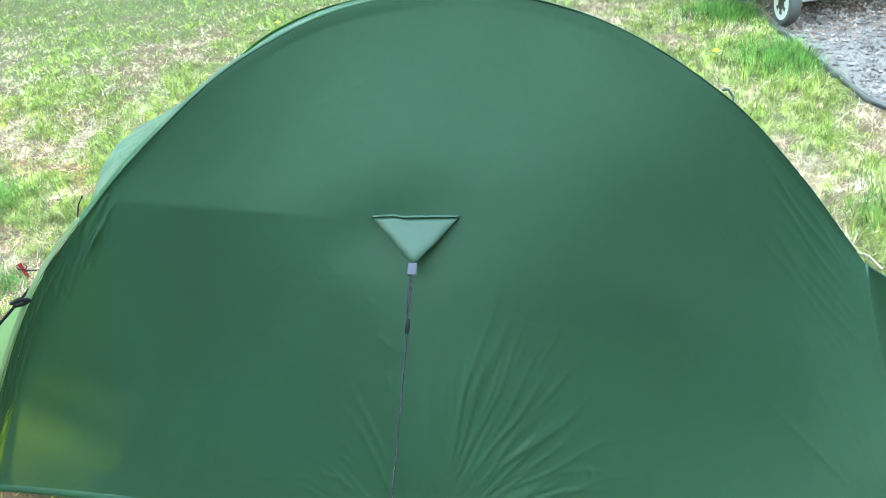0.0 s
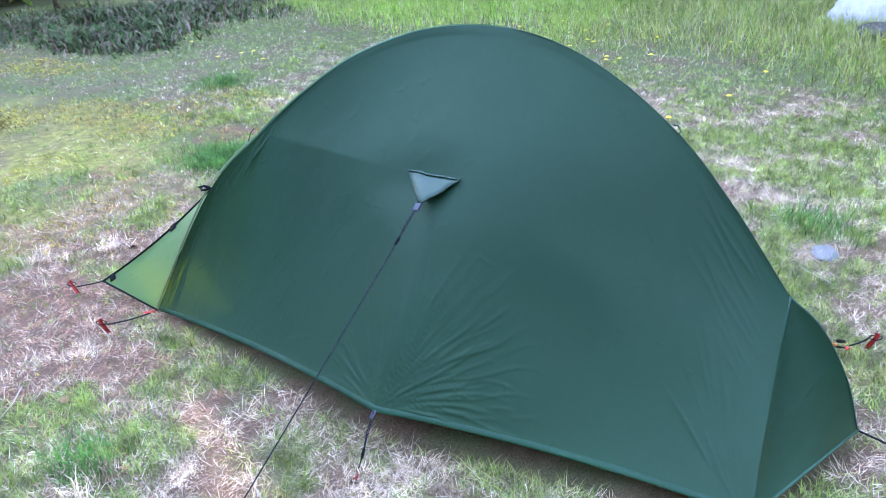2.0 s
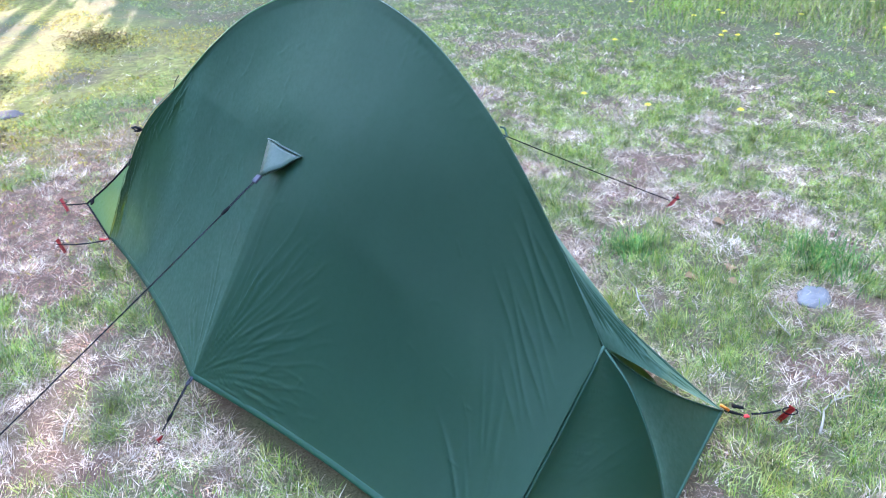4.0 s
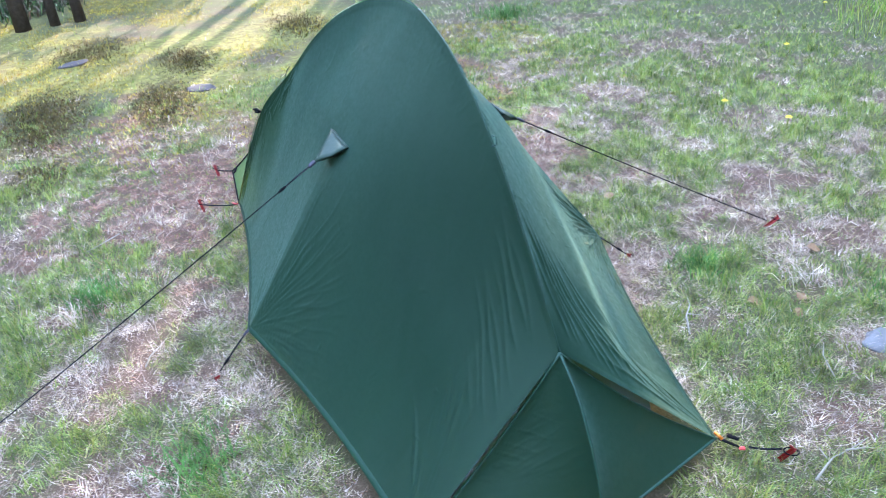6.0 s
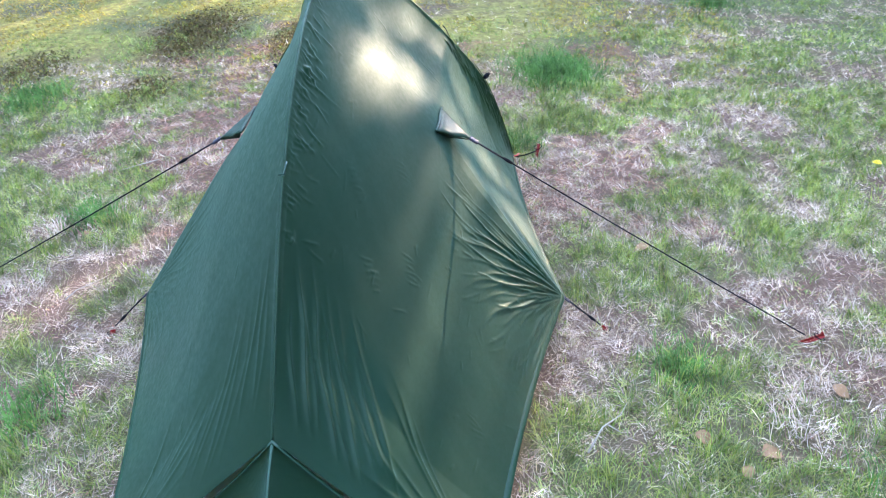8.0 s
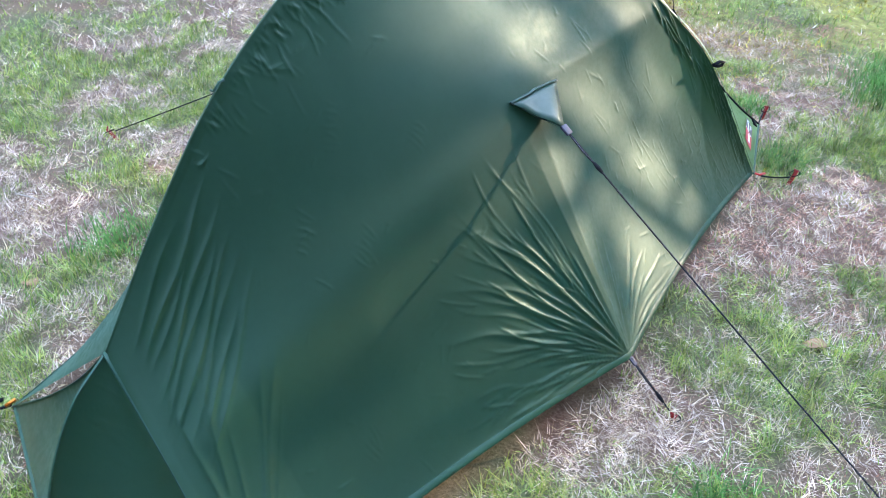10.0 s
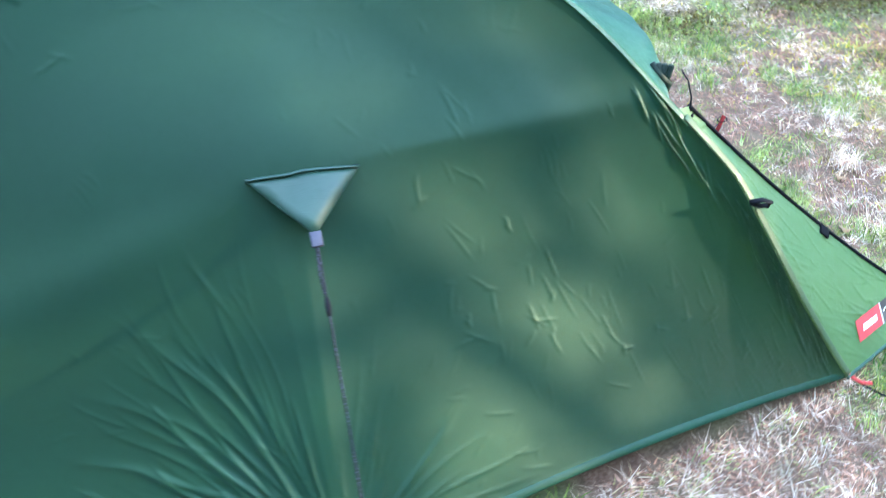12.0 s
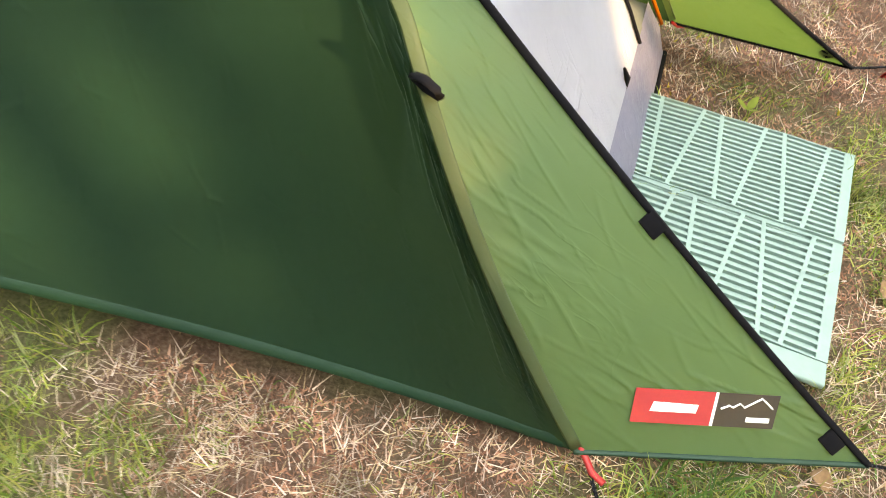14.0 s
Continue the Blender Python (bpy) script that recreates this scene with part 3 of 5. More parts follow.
k = 0.35 + 1.2 * fbm(x * 2.2, y * 2.2, 3, 63)
blades("undergrowth", x, y, np.clip(rng.uniform(0.04, 0.26, len(x)) * (0.5 + k), 0.03, 0.28), rng.uniform(0.012, 0.030, len(x)), rng.uniform(0.1, 1.2, len(x)), UNDER, "dark leafy low undergrowth before the woods", "undergrowth", 0.8)
# leaf litter: brown scraps
x, y = scatter(130000, -5, 3.0, -3.2, 4.2, lambda x, y: near(x, y) * np.clip(0.95 - green_cover(x, y), 0.05, 1))
blades("leaf_litter", x, y, rng.uniform(0.006, 0.028, len(x)), rng.uniform(0.004, 0.011, len(x)), rng.uniform(1.1, 1.56, len(x)), LITTER, "brown scraps of dead leaves and bark", "leaf litter", 0.2, segments=1)

x, y = scatter(190000, -3.2, -0.6, -1.6, 1.4, lambda x, y: np.clip(1.1 - green_cover(x, y), 0.15, 1))
blades("bark_litter", x, y, rng.uniform(0.008, 0.03, len(x)), rng.uniform(0.003, 0.008, len(x)), rng.uniform(1.0, 1.56, len(x)), LITTER, "reddish brown needles and bark scraps by the porch", "leaf litter", 0.2, segments=1)

# ---------------------------------------------------------------- tent
FOOT_TOP, CLIP, APEX = (0.981, 0, 0.458), (0.62, 0, 0.894), (0.10, 0, 1.143)
FOOT_TIP = (1.213, 0, 0.083)
TAB_V = 0.41


def top_curve(s, u):
    brow, loop = ((-0.785, 0.305, 0.75), (-0.978, 0.432, 0.522)) if s > 0 else ((-0.81, -0.275, 0.772), (-0.992, -0.42, 0.556))
    drop = 0.014 if s > 0 else 0.0
    u = np.asarray(u, float)
    bow = 0.024 * np.sin(np.clip((u - 0.88) / 0.12, 0, 1) * np.pi) * (s > 0)
    return np.atleast_1d(bow)[:, None] * np.array((0.93, 0.35, 0.0)) + spline([FOOT_TOP, (0.80, 0, 0.70), CLIP, (0.36, 0, 1.068), APEX, (-0.2, 0.035 * s, 1.132 - drop * 0.5), (-0.45, 0.12 * s, 1.045 - drop), (-0.63, 0.20 * s, 0.925 - drop), brow, loop, (-1.28, 0.575 * s, 0.04)], [0, 0.12, 0.24, 0.38, 0.49, 0.60, 0.69, 0.755, 0.82, 0.90, 1.0], u)


def hem_curve(s, u):
    u = np.atleast_1d(u)
    foot, mid, corner = np.array((1.05, 0.455 * s, 0.05)), np.array((0, 0.70 * s, 0.128)), np.array((-1.28, 0.575 * s, 0.04))
    t1, t2 = np.clip(u / 0.52, 0, 1)[:, None], np.clip((u - 0.52) / 0.48, 0, 1)[:, None]
    p = np.where(u[:, None] < 0.52, foot + (mid - foot) * t1, mid + (corner - mid) * t2)
    bow = np.where(u < 0.52, 4 * t1[:, 0] * (1 - t1[:, 0]), 4 * t2[:, 0] * (1 - t2[:, 0]))
    p[:, 1] -= s * 0.025 * bow
    p[:, 2] += 0.006 * bow
    return p


def smooth(x, a, b):
    t = np.clip((x - a) / (b - a), 0, 1)
    return t * t * (3 - 2 * t)


def folds(x, y, cx, cy, start, stop, n, seed, amp, width=0.010, short=0.16, long=0.62):
    """Tapering folds that radiate from a pulled point; angles in degrees, 0 towards the foot, 90 up the cloth."""
    r = np.random.default_rng(seed)
    dx, dy = cx - x, cy - y
    dist, ang = np.hypot(dx, dy), np.arctan2(dy, dx)
    out = np.zeros_like(x)
    for k in range(n):
        th = radians(start + (stop - start) * (k + 0.5 + r.uniform(-0.42, 0.42)) / n)
        reach, bend, ph = short + (long - short) * r.random() ** 1.6, r.normal(0, 0.08), r.uniform(0, 6.28)
        w = width * r.uniform(0.55, 1.35)
        begin = r.choice([0.0, 0.03, 0.1, 0.2]) * min(1, reach / 0.4)
        off = (ang - th - bend * (dist - 0.15) - 0.018 * np.sin(dist * 17 + ph)) * dist
        wide = w * (0.30 + dist / 0.34)
        lee = np.where(off > 0, 1.0, 0.62)
        shape = np.exp(-np.abs(off / (wide * lee)) ** 1.35)
        env = smooth(dist, begin, begin + 0.05) * (1 - smooth(dist, reach * 0.55, reach))
        out += amp * r.uniform(0.45, 1.0) * w / width * env * shape * np.clip(0.35 + dist / 0.22, 0, 1.0)
    return out


def strokes(x, y, marks):
    """Short sharp crease lines: x, y, length, angle in radians, width, height, bend."""
    out = np.zeros_like(x)
    for mx_, my_, ln, an, w, h, bend in marks:
        near_ = (np.abs(x - mx_) < ln) & (np.abs(y - my_) < ln)
        if not near_.any():
            continue
        px, py = x[near_] - mx_, y[near_] - my_
        u = px * math.cos(an) + py * math.sin(an)
        v = -px * math.sin(an) + py * math.cos(an) - bend * u * u / max(ln, 1e-6)
        out[near_] += h * np.exp(-np.abs(v / np.where(v > 0, w, w * 0.6)) ** 1.3) * (1 - smooth(np.abs(u), ln * 0.15, ln * 0.5))
    return out


def creases(x, y, seed, scale, amp, stretch=3.0, turn=0.3):
    """Short sharp creases in loose groups."""
    c, s_ = math.cos(turn), math.sin(turn)
    a, b = (x * c + y * s_) * scale / stretch, (-x * s_ + y * c) * scale
    n = 1 - np.abs(vnoise(a + 0.6 * vnoise(a * 2, b * 2, seed + 1), b, seed))
    m = np.clip(fbm(x * 3.1, y * 3.1, 2, seed + 4) * 2.2 - 0.1, 0, 1)
    return amp * np.clip(n - 0.82, 0, 1) / 0.18 * m


def side_panel(s, name, seed):
    nu, nv = (620, 320) if s > 0 else (450, 235)
    u, v = np.linspace(0, 1, nu), np.linspace(0, 1, nv)
    T, B = top_curve(s, u), hem_curve(s, u)
    U, V = np.meshgrid(u, v, indexing="ij")
    # above the tab the cloth is round, below it breaks along the pull of the middle peg
    kernel = np.exp(-((np.arange(-90, 91) / 38.0) ** 2))
    kernel /= kernel.sum()
    round_hem = np.stack([np.convolve(np.pad(B[:, c], 90, mode="reflect", reflect_type="odd"), kernel, mode="valid") for c in range(3)], 1)
    sharp_hem = smooth(V, 0.36, 0.80)[..., None]
    P = T[:, None, :] * (1 - V[..., None]) + (B[:, None, :] * sharp_hem + round_hem[:, None, :] * (1 - sharp_hem)) * V[..., None]
    du, dv = np.gradient(P, axis=0), np.gradient(P, axis=1)
    N = np.cross(dv, du) * s
    ln = np.linalg.norm(N, axis=-1, keepdims=True)
    N = np.where(ln > 1e-9, N / np.maximum(ln, 1e-9), np.array((0, s, 0.4)))
    N = N * np.where(N[..., 1:2] * s < 0, -1, 1)
    # cloth metres along and down the panel
    X = U * 2.5
    Y = V * np.linalg.norm(T - B, axis=1)[:, None]
    depth = np.linalg.norm(T - B, axis=1)
    at = lambda uu, vv: (uu * 2.5, vv * np.interp(uu, u, depth))
    tab = at(0.545, TAB_V)
    tab3 = P[int(0.545 * (nu - 1)), int(TAB_V * (nv - 1))]

    def line_dist(b):
        q = b - tab3
        t = np.clip(((P - tab3) @ q) / (q @ q), 0, 1)
        return np.linalg.norm(P - tab3 - t[..., None] * q, axis=-1)

    d1, d2, d3 = line_dist(hem_curve(s, 0.52)[0]), line_dist(top_curve(s, 0.82)[0]), line_dist(np.array(CLIP))
    d4 = line_dist(np.array((1.01, 0.20 * s, 0.28)))
    sharp = 0.13 if s > 0 else 0.18
    lines = [np.exp(-d1 / 0.20), (1.0 if s > 0 else 0.7) * np.exp(-d2 / (sharp + 0.03)), (0.35 if s > 0 else 0.55) * np.exp(-((d3 / 0.22) ** 2)), (0.85 if s > 0 else 0.3) * np.exp(-d4 / sharp)]
    hold = 1 - np.prod([1 - q for q in lines], axis=0)
    window = np.clip(4 * V * (1 - V), 0, 1) ** 0.8 * np.clip(U / 0.10, 0, 1) * np.clip((1 - U) / 0.12, 0, 1)
    off = (-0.046 if s > 0 else -0.030) * window * (1 - hold) + (0.006 if s > 0 else -0.012) * np.exp(-(((X - tab[0]) / 0.14) ** 2 + ((Y - tab[1]) / 0.09) ** 2))
    mx, my = at(0.52, 1.0)
    strong = 1.0 if s > 0 else 0.8
    # folds pulled out of the middle peg, the front corner and the foot corner
    off += folds(X, Y, mx, my, 2, 80, 26, seed, (0.0032 if s > 0 else 0.0012), (0.0056 if s > 0 else 0.0036), 0.25, 0.66)
    off += folds(X, Y, mx, my, 3, 84, 78, seed + 2, (0.0046 if s > 0 else 0.0024), (0.0036 if s > 0 else 0.0024), 0.26, 0.76)
    off += folds(X, Y, mx, my, 2, 62, 15, seed + 4, (0.0038 if s > 0 else 0.0016), (0.0050 if s > 0 else 0.0055), 0.12, 0.32)
    off += folds(X, Y, mx, my, 98, 175, 30, seed + 3, 0.0040 * strong, 0.0048, 0.12, 0.55)
    off += folds(X, Y, mx, my, 5, 175, 40, seed + 5, 0.0022, 0.0035, 0.06, 0.22)
    off += folds(X, Y, *at(0.985, 0.99), 4, 66, 28, seed + 11, 0.0062, 0.0046, 0.12, 0.55)
    off += folds(X, Y, *at(0.012, 1.0), 96, 170, 15, seed + 21, 0.0045 if s > 0 else 0.0028, 0.010, 0.15, 0.60)
    # hanging gathers beside the foot ridge
    g = np.random.default_rng(seed + 31)
    for k in range(9):
        y0 = 0.045 + 0.030 * k + g.uniform(-0.008, 0.008)
        line = Y - y0 - 0.22 * (0.34 - X) * (0.3 + 0.12 * k) - 0.006 * np.sin(X * 21 + k * 1.9)
        lo_, hi_ = g.uniform(0.02, 0.10), g.uniform(0.30, 0.52)
        off += (0.0085 if s > 0 else 0.0032) * g.uniform(0.4, 1.0) * np.exp(-np.abs(line / 0.0085) ** 1.5) * smooth(X, lo_, lo_ + 0.08) * (1 - smooth(X, hi_ * 0.6, hi_)) * (1 - 0.07 * k)
    marks = []
    # puckers along the sewn ridge sleeve
    for k in range(130 if s > 0 else 46):
        px_ = g.uniform(0.42, 1.22) if k % 3 else g.uniform(0.72, 1.02)
        marks.append((px_, abs(g.normal(0.0, 0.055)), g.uniform(0.03, 0.10), 1.15 + g.normal(0, 0.36), g.uniform(0.0032, 0.0052), g.uniform(0.0006, 0.0032) if s > 0 else g.uniform(0.0002, 0.0009), g.normal(0, 0.2)))
    # puckers along the front leg
    for k in range(64):
        f = g.uniform(0.80, 0.985)
        lx, ly = at(f, 0.0)
        marks.append((lx - 0.01, ly + g.uniform(0.0, 0.10), g.uniform(0.05, 0.13), 0.75 + g.normal(0, 0.35), g.uniform(0.003, 0.006), g.uniform(0.0014, 0.0050), g.normal(0, 0.3)))
    for k in range(60 if s > 0 else 34):
        th, rr = radians(g.uniform(2, 84)), g.uniform(0.22, 0.62)
        marks.append((mx - rr * math.cos(th), my - rr * math.sin(th), g.uniform(0.08, 0.22), th + g.normal(0, 0.16), g.uniform(0.0030, 0.0055), g.uniform(0.0008, 0.0026) * strong, g.normal(0, 0.12)))
    # loose crumple lines over the whole panel, denser low down and towards the porch
    for k in range(560 if s > 0 else 380):
        uu, vv = g.uniform(0.08, 0.97), g.uniform(0.06, 0.96)
        if g.random() > (0.20 + 0.8 * vv) * (1.0 if uu > 0.52 else 0.35) or (s < 0 and uu < 0.52 and g.random() > 0.4):
            continue
        cx_, cy_ = at(uu, vv)
        away = math.atan2(cy_ - my, cx_ - mx)
        an = away + g.normal(0, 0.30) if np.hypot(cx_ - mx, cy_ - my) < 0.55 else (1.35 if uu > 0.52 else 0.25) + g.normal(0, 0.55)
        ln = g.uniform(0.03, 0.09)
        h_ = g.uniform(0.0003, 0.0012) * ((1.4 if uu > 0.6 else 1.0) if s > 0 else 1.25)
        marks.append((cx_, cy_, ln, an, g.uniform(0.0024, 0.0036), h_, g.normal(0, 0.14)))
        if g.random() < 0.35:
            marks.append((cx_ + 0.3 * ln * math.cos(an), cy_ + 0.3 * ln * math.sin(an), ln * 0.7, an + g.choice([-0.7, 0.7]), 0.0034, h_ * 0.9, g.normal(0, 0.3)))
    # fine ladders of short wrinkles where two pulls meet
    for k in range(9 if s > 0 else 3):
        uu, vv = g.uniform(0.15, 0.92), g.uniform(0.2, 0.85)
        cx_, cy_ = at(uu, vv)
        an = g.uniform(-0.5, 1.4)
        for q in range(int(g.integers(4, 8))):
            marks.append((cx_ - q * 0.014 * math.sin(an), cy_ + q * 0.014 * math.cos(an), g.uniform(0.035, 0.08), an + g.normal(0, 0.16), 0.0030, g.uniform(0.0005, 0.0012), g.normal(0, 0.3)))
    off += strokes(X, Y, marks)
    off += 0.004 * fbm(X * 4, Y * 4, 3, seed + 81)
    edge = np.clip(V / 0.025, 0, 1) * np.clip((1 - V) / 0.02, 0, 1) * np.clip((1 - U) / 0.02, 0, 1) * np.clip(U / 0.01, 0, 1)
    P = P + N * (off * edge)[..., None]
    ob = mesh_part(name, P.reshape(-1, 3), grid_faces(nu, nv, s < 0), FLY_SIDE_SHADED, tent)
    return P, ob


tent = thing("tent", (0, 0, 0), "dark green one-person tunnel tent with an open front porch", "tent")
PA, _ = side_panel(-1, "side_panel", 100)
PB, _ = side_panel(1, "side_panel", 300)


def ruled(a, b, nv, bulge, seed, name, label="", mat=None, crease=0.0015, normal=(0, 0, 1), pulls=0, pull_height=1.0):
    v = np.linspace(0, 1, nv)
    P = a[:, None, :] * (1 - v[None, :, None]) + b[:, None, :] * v[None, :, None]
    nu = len(a)
    U, V = np.meshgrid(np.linspace(0, 1, nu), v, indexing="ij")
    n = np.array(normal, float)
    n /= np.linalg.norm(n)
    ln = np.linalg.norm(b - a, axis=1)[:, None]
    X, Y = U * 1.1, V * ln
    off = bulge * 16 * U * (1 - U) * V * (1 - V)
    off = off + (creases(X, Y, seed, 30, crease, 3.5, 0.9) + creases(X, Y, seed + 9, 18, crease, 3, -0.5) + 0.002 * fbm(X * 6, Y * 6, 3, seed + 2)) * np.clip(16 * V * (1 - V), 0, 1) * np.clip(16 * U * (1 - U), 0, 1)
    if pulls:
        g = np.random.default_rng(seed + 60)
        marks = []
        for k in range(pulls):
            f = g.uniform(0.25, 0.97)
            marks.append((f * 1.1, g.uniform(0.02, 0.95) * float(np.interp(f, U[:, 0], ln[:, 0])), g.uniform(0.06, 0.24), 0.30 + g.normal(0, 0.22), g.uniform(0.004, 0.008), g.uniform(0.0012, 0.0038), g.normal(0, 0.2)))
        off = off + pull_height * strokes(X, Y, marks) * np.clip(12 * V * (1 - V), 0, 1)
    P = P + n * off[..., None]
    return P, mesh_part(name, P.reshape(-1, 3), grid_faces(nu, nv), mat or FLY, tent, label)


# hood between the two front pole legs, with a dropped lip
hu = np.linspace(0.49, 0.825, 60)
LA, LB = top_curve(-1, hu), top_curve(1, hu)
w = np.linspace(-1, 1, 61)
k = (hu - 0.49) / 0.335
hood = LA[:, None, :] * (1 - w[None, :, None]) / 2 + LB[:, None, :] * (1 + w[None, :, None]) / 2
arch = (1 - w**2)[None, :]
hood[..., 2] -= 0.045 * (4 * k * (1 - k))[:, None] * arch
hood[..., 2] += 0.065 * (k**4)[:, None] * arch
hood[..., 0] -= 0.055 * (k**4)[:, None] * arch
lip = []
for f in np.linspace(0.12, 1, 10):
    r = hood[-1].copy()
    r[:, 0] -= 0.045 * f * (0.6 + 0.4 * arch[0]) - 0.01 * f * f
    r[:, 2] -= 0.03 * f + 0.085 * f * f * arch[0]
    lip.append(r)
hood = np.concatenate([hood, np.array(lip)], 0)
Xh, Yh = np.meshgrid(np.linspace(0, 1, hood.shape[0]), w * 0.3, indexing="ij")
hood[..., 2] += (0.004 * fbm(Xh * 6, Yh * 8, 3, 5) + creases(Xh, Yh, 15, 24, 0.003, 3, 0.8)) * arch
hood[..., 2] += 0.004 * np.sin(w * 19)[None, :] * np.clip(Xh - 0.7, 0, 1) * 3 * arch
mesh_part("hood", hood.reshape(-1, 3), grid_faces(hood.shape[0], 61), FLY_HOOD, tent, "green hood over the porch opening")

# porch wings on either side of the opening
wing_edges = {}
for s, tip in ((1, (-1.72, 0.44, 0.03)), (-1, (-1.70, -0.551, 0.05))):
    wu = np.linspace(0.83, 1.0, 200)
    leg = top_curve(s, wu)
    t = ((wu - 0.83) / 0.17)
    start = np.array((-0.86, 0.30 * s, 0.715))
    edge = start + (np.array(tip) - start) * t[:, None]
    edge[:, 2] -= 0.03 * 4 * t * (1 - t)
    edge[:, 1] -= s * 0.012 * 4 * t * (1 - t)
    Pw, ob = ruled(leg, edge, 120, -0.012, 400 + s, "porch_wing", "green porch wing pegged out flat, its glow put into the colour" if s > 0 else "green porch wing held open", mat=FLY_WING_LIT, crease=0.004 if s > 0 else 0.002, normal=(-0.4, s, 0.3), pulls=44 if s > 0 else 12, pull_height=0.5 if s > 0 else 0.35)
    wing_edges[s] = (edge, Pw)

# closed foot end, drawn out to a point
def foot_seam(s, n):
    """From the ridge down to the foot corner, hollowed towards the tent."""
    t = np.linspace(0, 1, n)[:, None]
    p = np.array(FOOT_TOP) + (np.array((1.05, 0.455 * s, 0.05)) - np.array(FOOT_TOP)) * t
    return p - np.array((0.010, 0.012 * s, 0.022)) * 4 * t * (1 - t)


def foot_crest(n):
    return spline([FOOT_TOP, (1.075, 0, 0.385), (1.162, 0, 0.24), FOOT_TIP], [0, 0.25, 0.62, 1], np.linspace(0, 1, n))


for s in (1, -1):
    ruled(foot_seam(s, 120), foot_crest(120), 90, -0.03, 500 + s, "foot_panel", mat=FLY_SIDE_SHADED, crease=0.001, normal=(1, 0.6 * s, 0.5))

# seam bindings, hems and zips
bm = bmesh.new()
tube(bm, top_curve(1, np.linspace(0.0, 0.49, 60)) + np.array((0.0, 0, -0.0005)), 0.0032, 6, 0.3)
part("spine_seam", bm, FLY_SIDE_SHADED, tent)
for s in (1, -1):
    bm = bmesh.new()
    tube(bm, top_curve(s, np.linspace(0.49, 0.84, 50)) + np.array((-0.004, 0.001 * s, 0.0)), [0.0015] * 10 + [0.0015 + 0.0070 * q / 39 for q in range(40)], 8, 0.18, up=(-0.5, s, 0.5))
    part("leg_sleeve", bm, FLY, tent)
    bm = bmesh.new()
    tube(bm, top_curve(s, np.linspace(0.835, 0.998, 50)) + np.array((-0.010, 0.002 * s, 0.001)), [0.008 + 0.0015 * min(1, q / 12) for q in range(50)], 8, 0.10, up=(-0.5, s, 0.5))
    part("leg_band", bm, FLY_BAND, tent, "pale olive seam band along the pole leg")
    wall_ = PB if s > 0 else PA
    low = wall_[::5, -1].copy()
    up = wall_[::5, -7] - low
    up = up / np.linalg.norm(up, axis=1)[:, None]
    out_ = np.cross(np.gradient(low, axis=0), up)
    out_ = out_ / np.linalg.norm(out_, axis=1)[:, None]
    out_ = out_ * np.where(out_[:, 1:2] * s < 0, -1, 1)
    rows_ = [low + out_ * 0.0004 - up * 0.001, low + out_ * 0.0018, low + up * 0.006 + out_ * 0.0022, low + up * 0.016 + out_ * 0.0020, low + up * 0.0175 + out_ * 0.0005]
    band = np.stack(rows_, 1)
    mesh_part("side_hem", band.reshape(-1, 3), grid_faces(band.shape[0], 5, s < 0), FLY_HEM, tent, "turned-up green hem")
    edge, Pw = wing_edges[s]
    bm = bmesh.new()
    tube(bm, edge, 0.007, 6, 0.7)
    part("porch_zip", bm, BLACK, tent, "black zip tape along the porch edge")
    bm = bmesh.new()
    tube(bm, Pw[-1], 0.006, 6, 0.6)
    part("porch_hem", bm, FLY_SEAM if s > 0 else BLACK, tent)
    bm = bmesh.new()
    t = np.linspace(0, 1, 12)[:, None]
    tube(bm, foot_seam(s, 30) + np.array((0.002, 0, 0.001)), 0.005, 6, 0.35)
    part("foot_seam", bm, FLY_SEAM, tent)
    bm = bmesh.new()
    tube(bm, np.array((1.05, 0.455 * s, 0.05)) + (np.array(FOOT_TIP) - np.array((1.05, 0.455 * s, 0.05))) * t, 0.005, 6, 0.6)
    part("foot_hem", bm, FLY_SEAM, tent)
bm = bmesh.new()
tube(bm, foot_crest(20), 0.004, 6, 0.5)
part("foot_ridge_seam", bm, FLY_SEAM, tent)
bm = bmesh.new()
tube(bm, hood[-1], 0.006, 6, 0.7)
part("hood_edge", bm, FLY_SEAM, tent)

# pole: two orange legs at the front, spine over the top inside the sleeve
bm = bmesh.new()
tube(bm, top_curve(1, np.linspace(0.03, 0.44, 40)) - np.array((0.018, 0, 0.05)), 0.0048, 8)
part("spine_pole", bm, ORANGE, tent, "orange anodised tent pole")
for s in (1, -1):
    bm = bmesh.new()
    tube(bm, top_curve(s, np.linspace(0.66, 0.995, 50)) - np.array((-0.004, 0.020 * s, 0.018)), 0.0048, 8)
    part("leg_pole", bm, ORANGE, tent, "orange anodised tent pole leg")


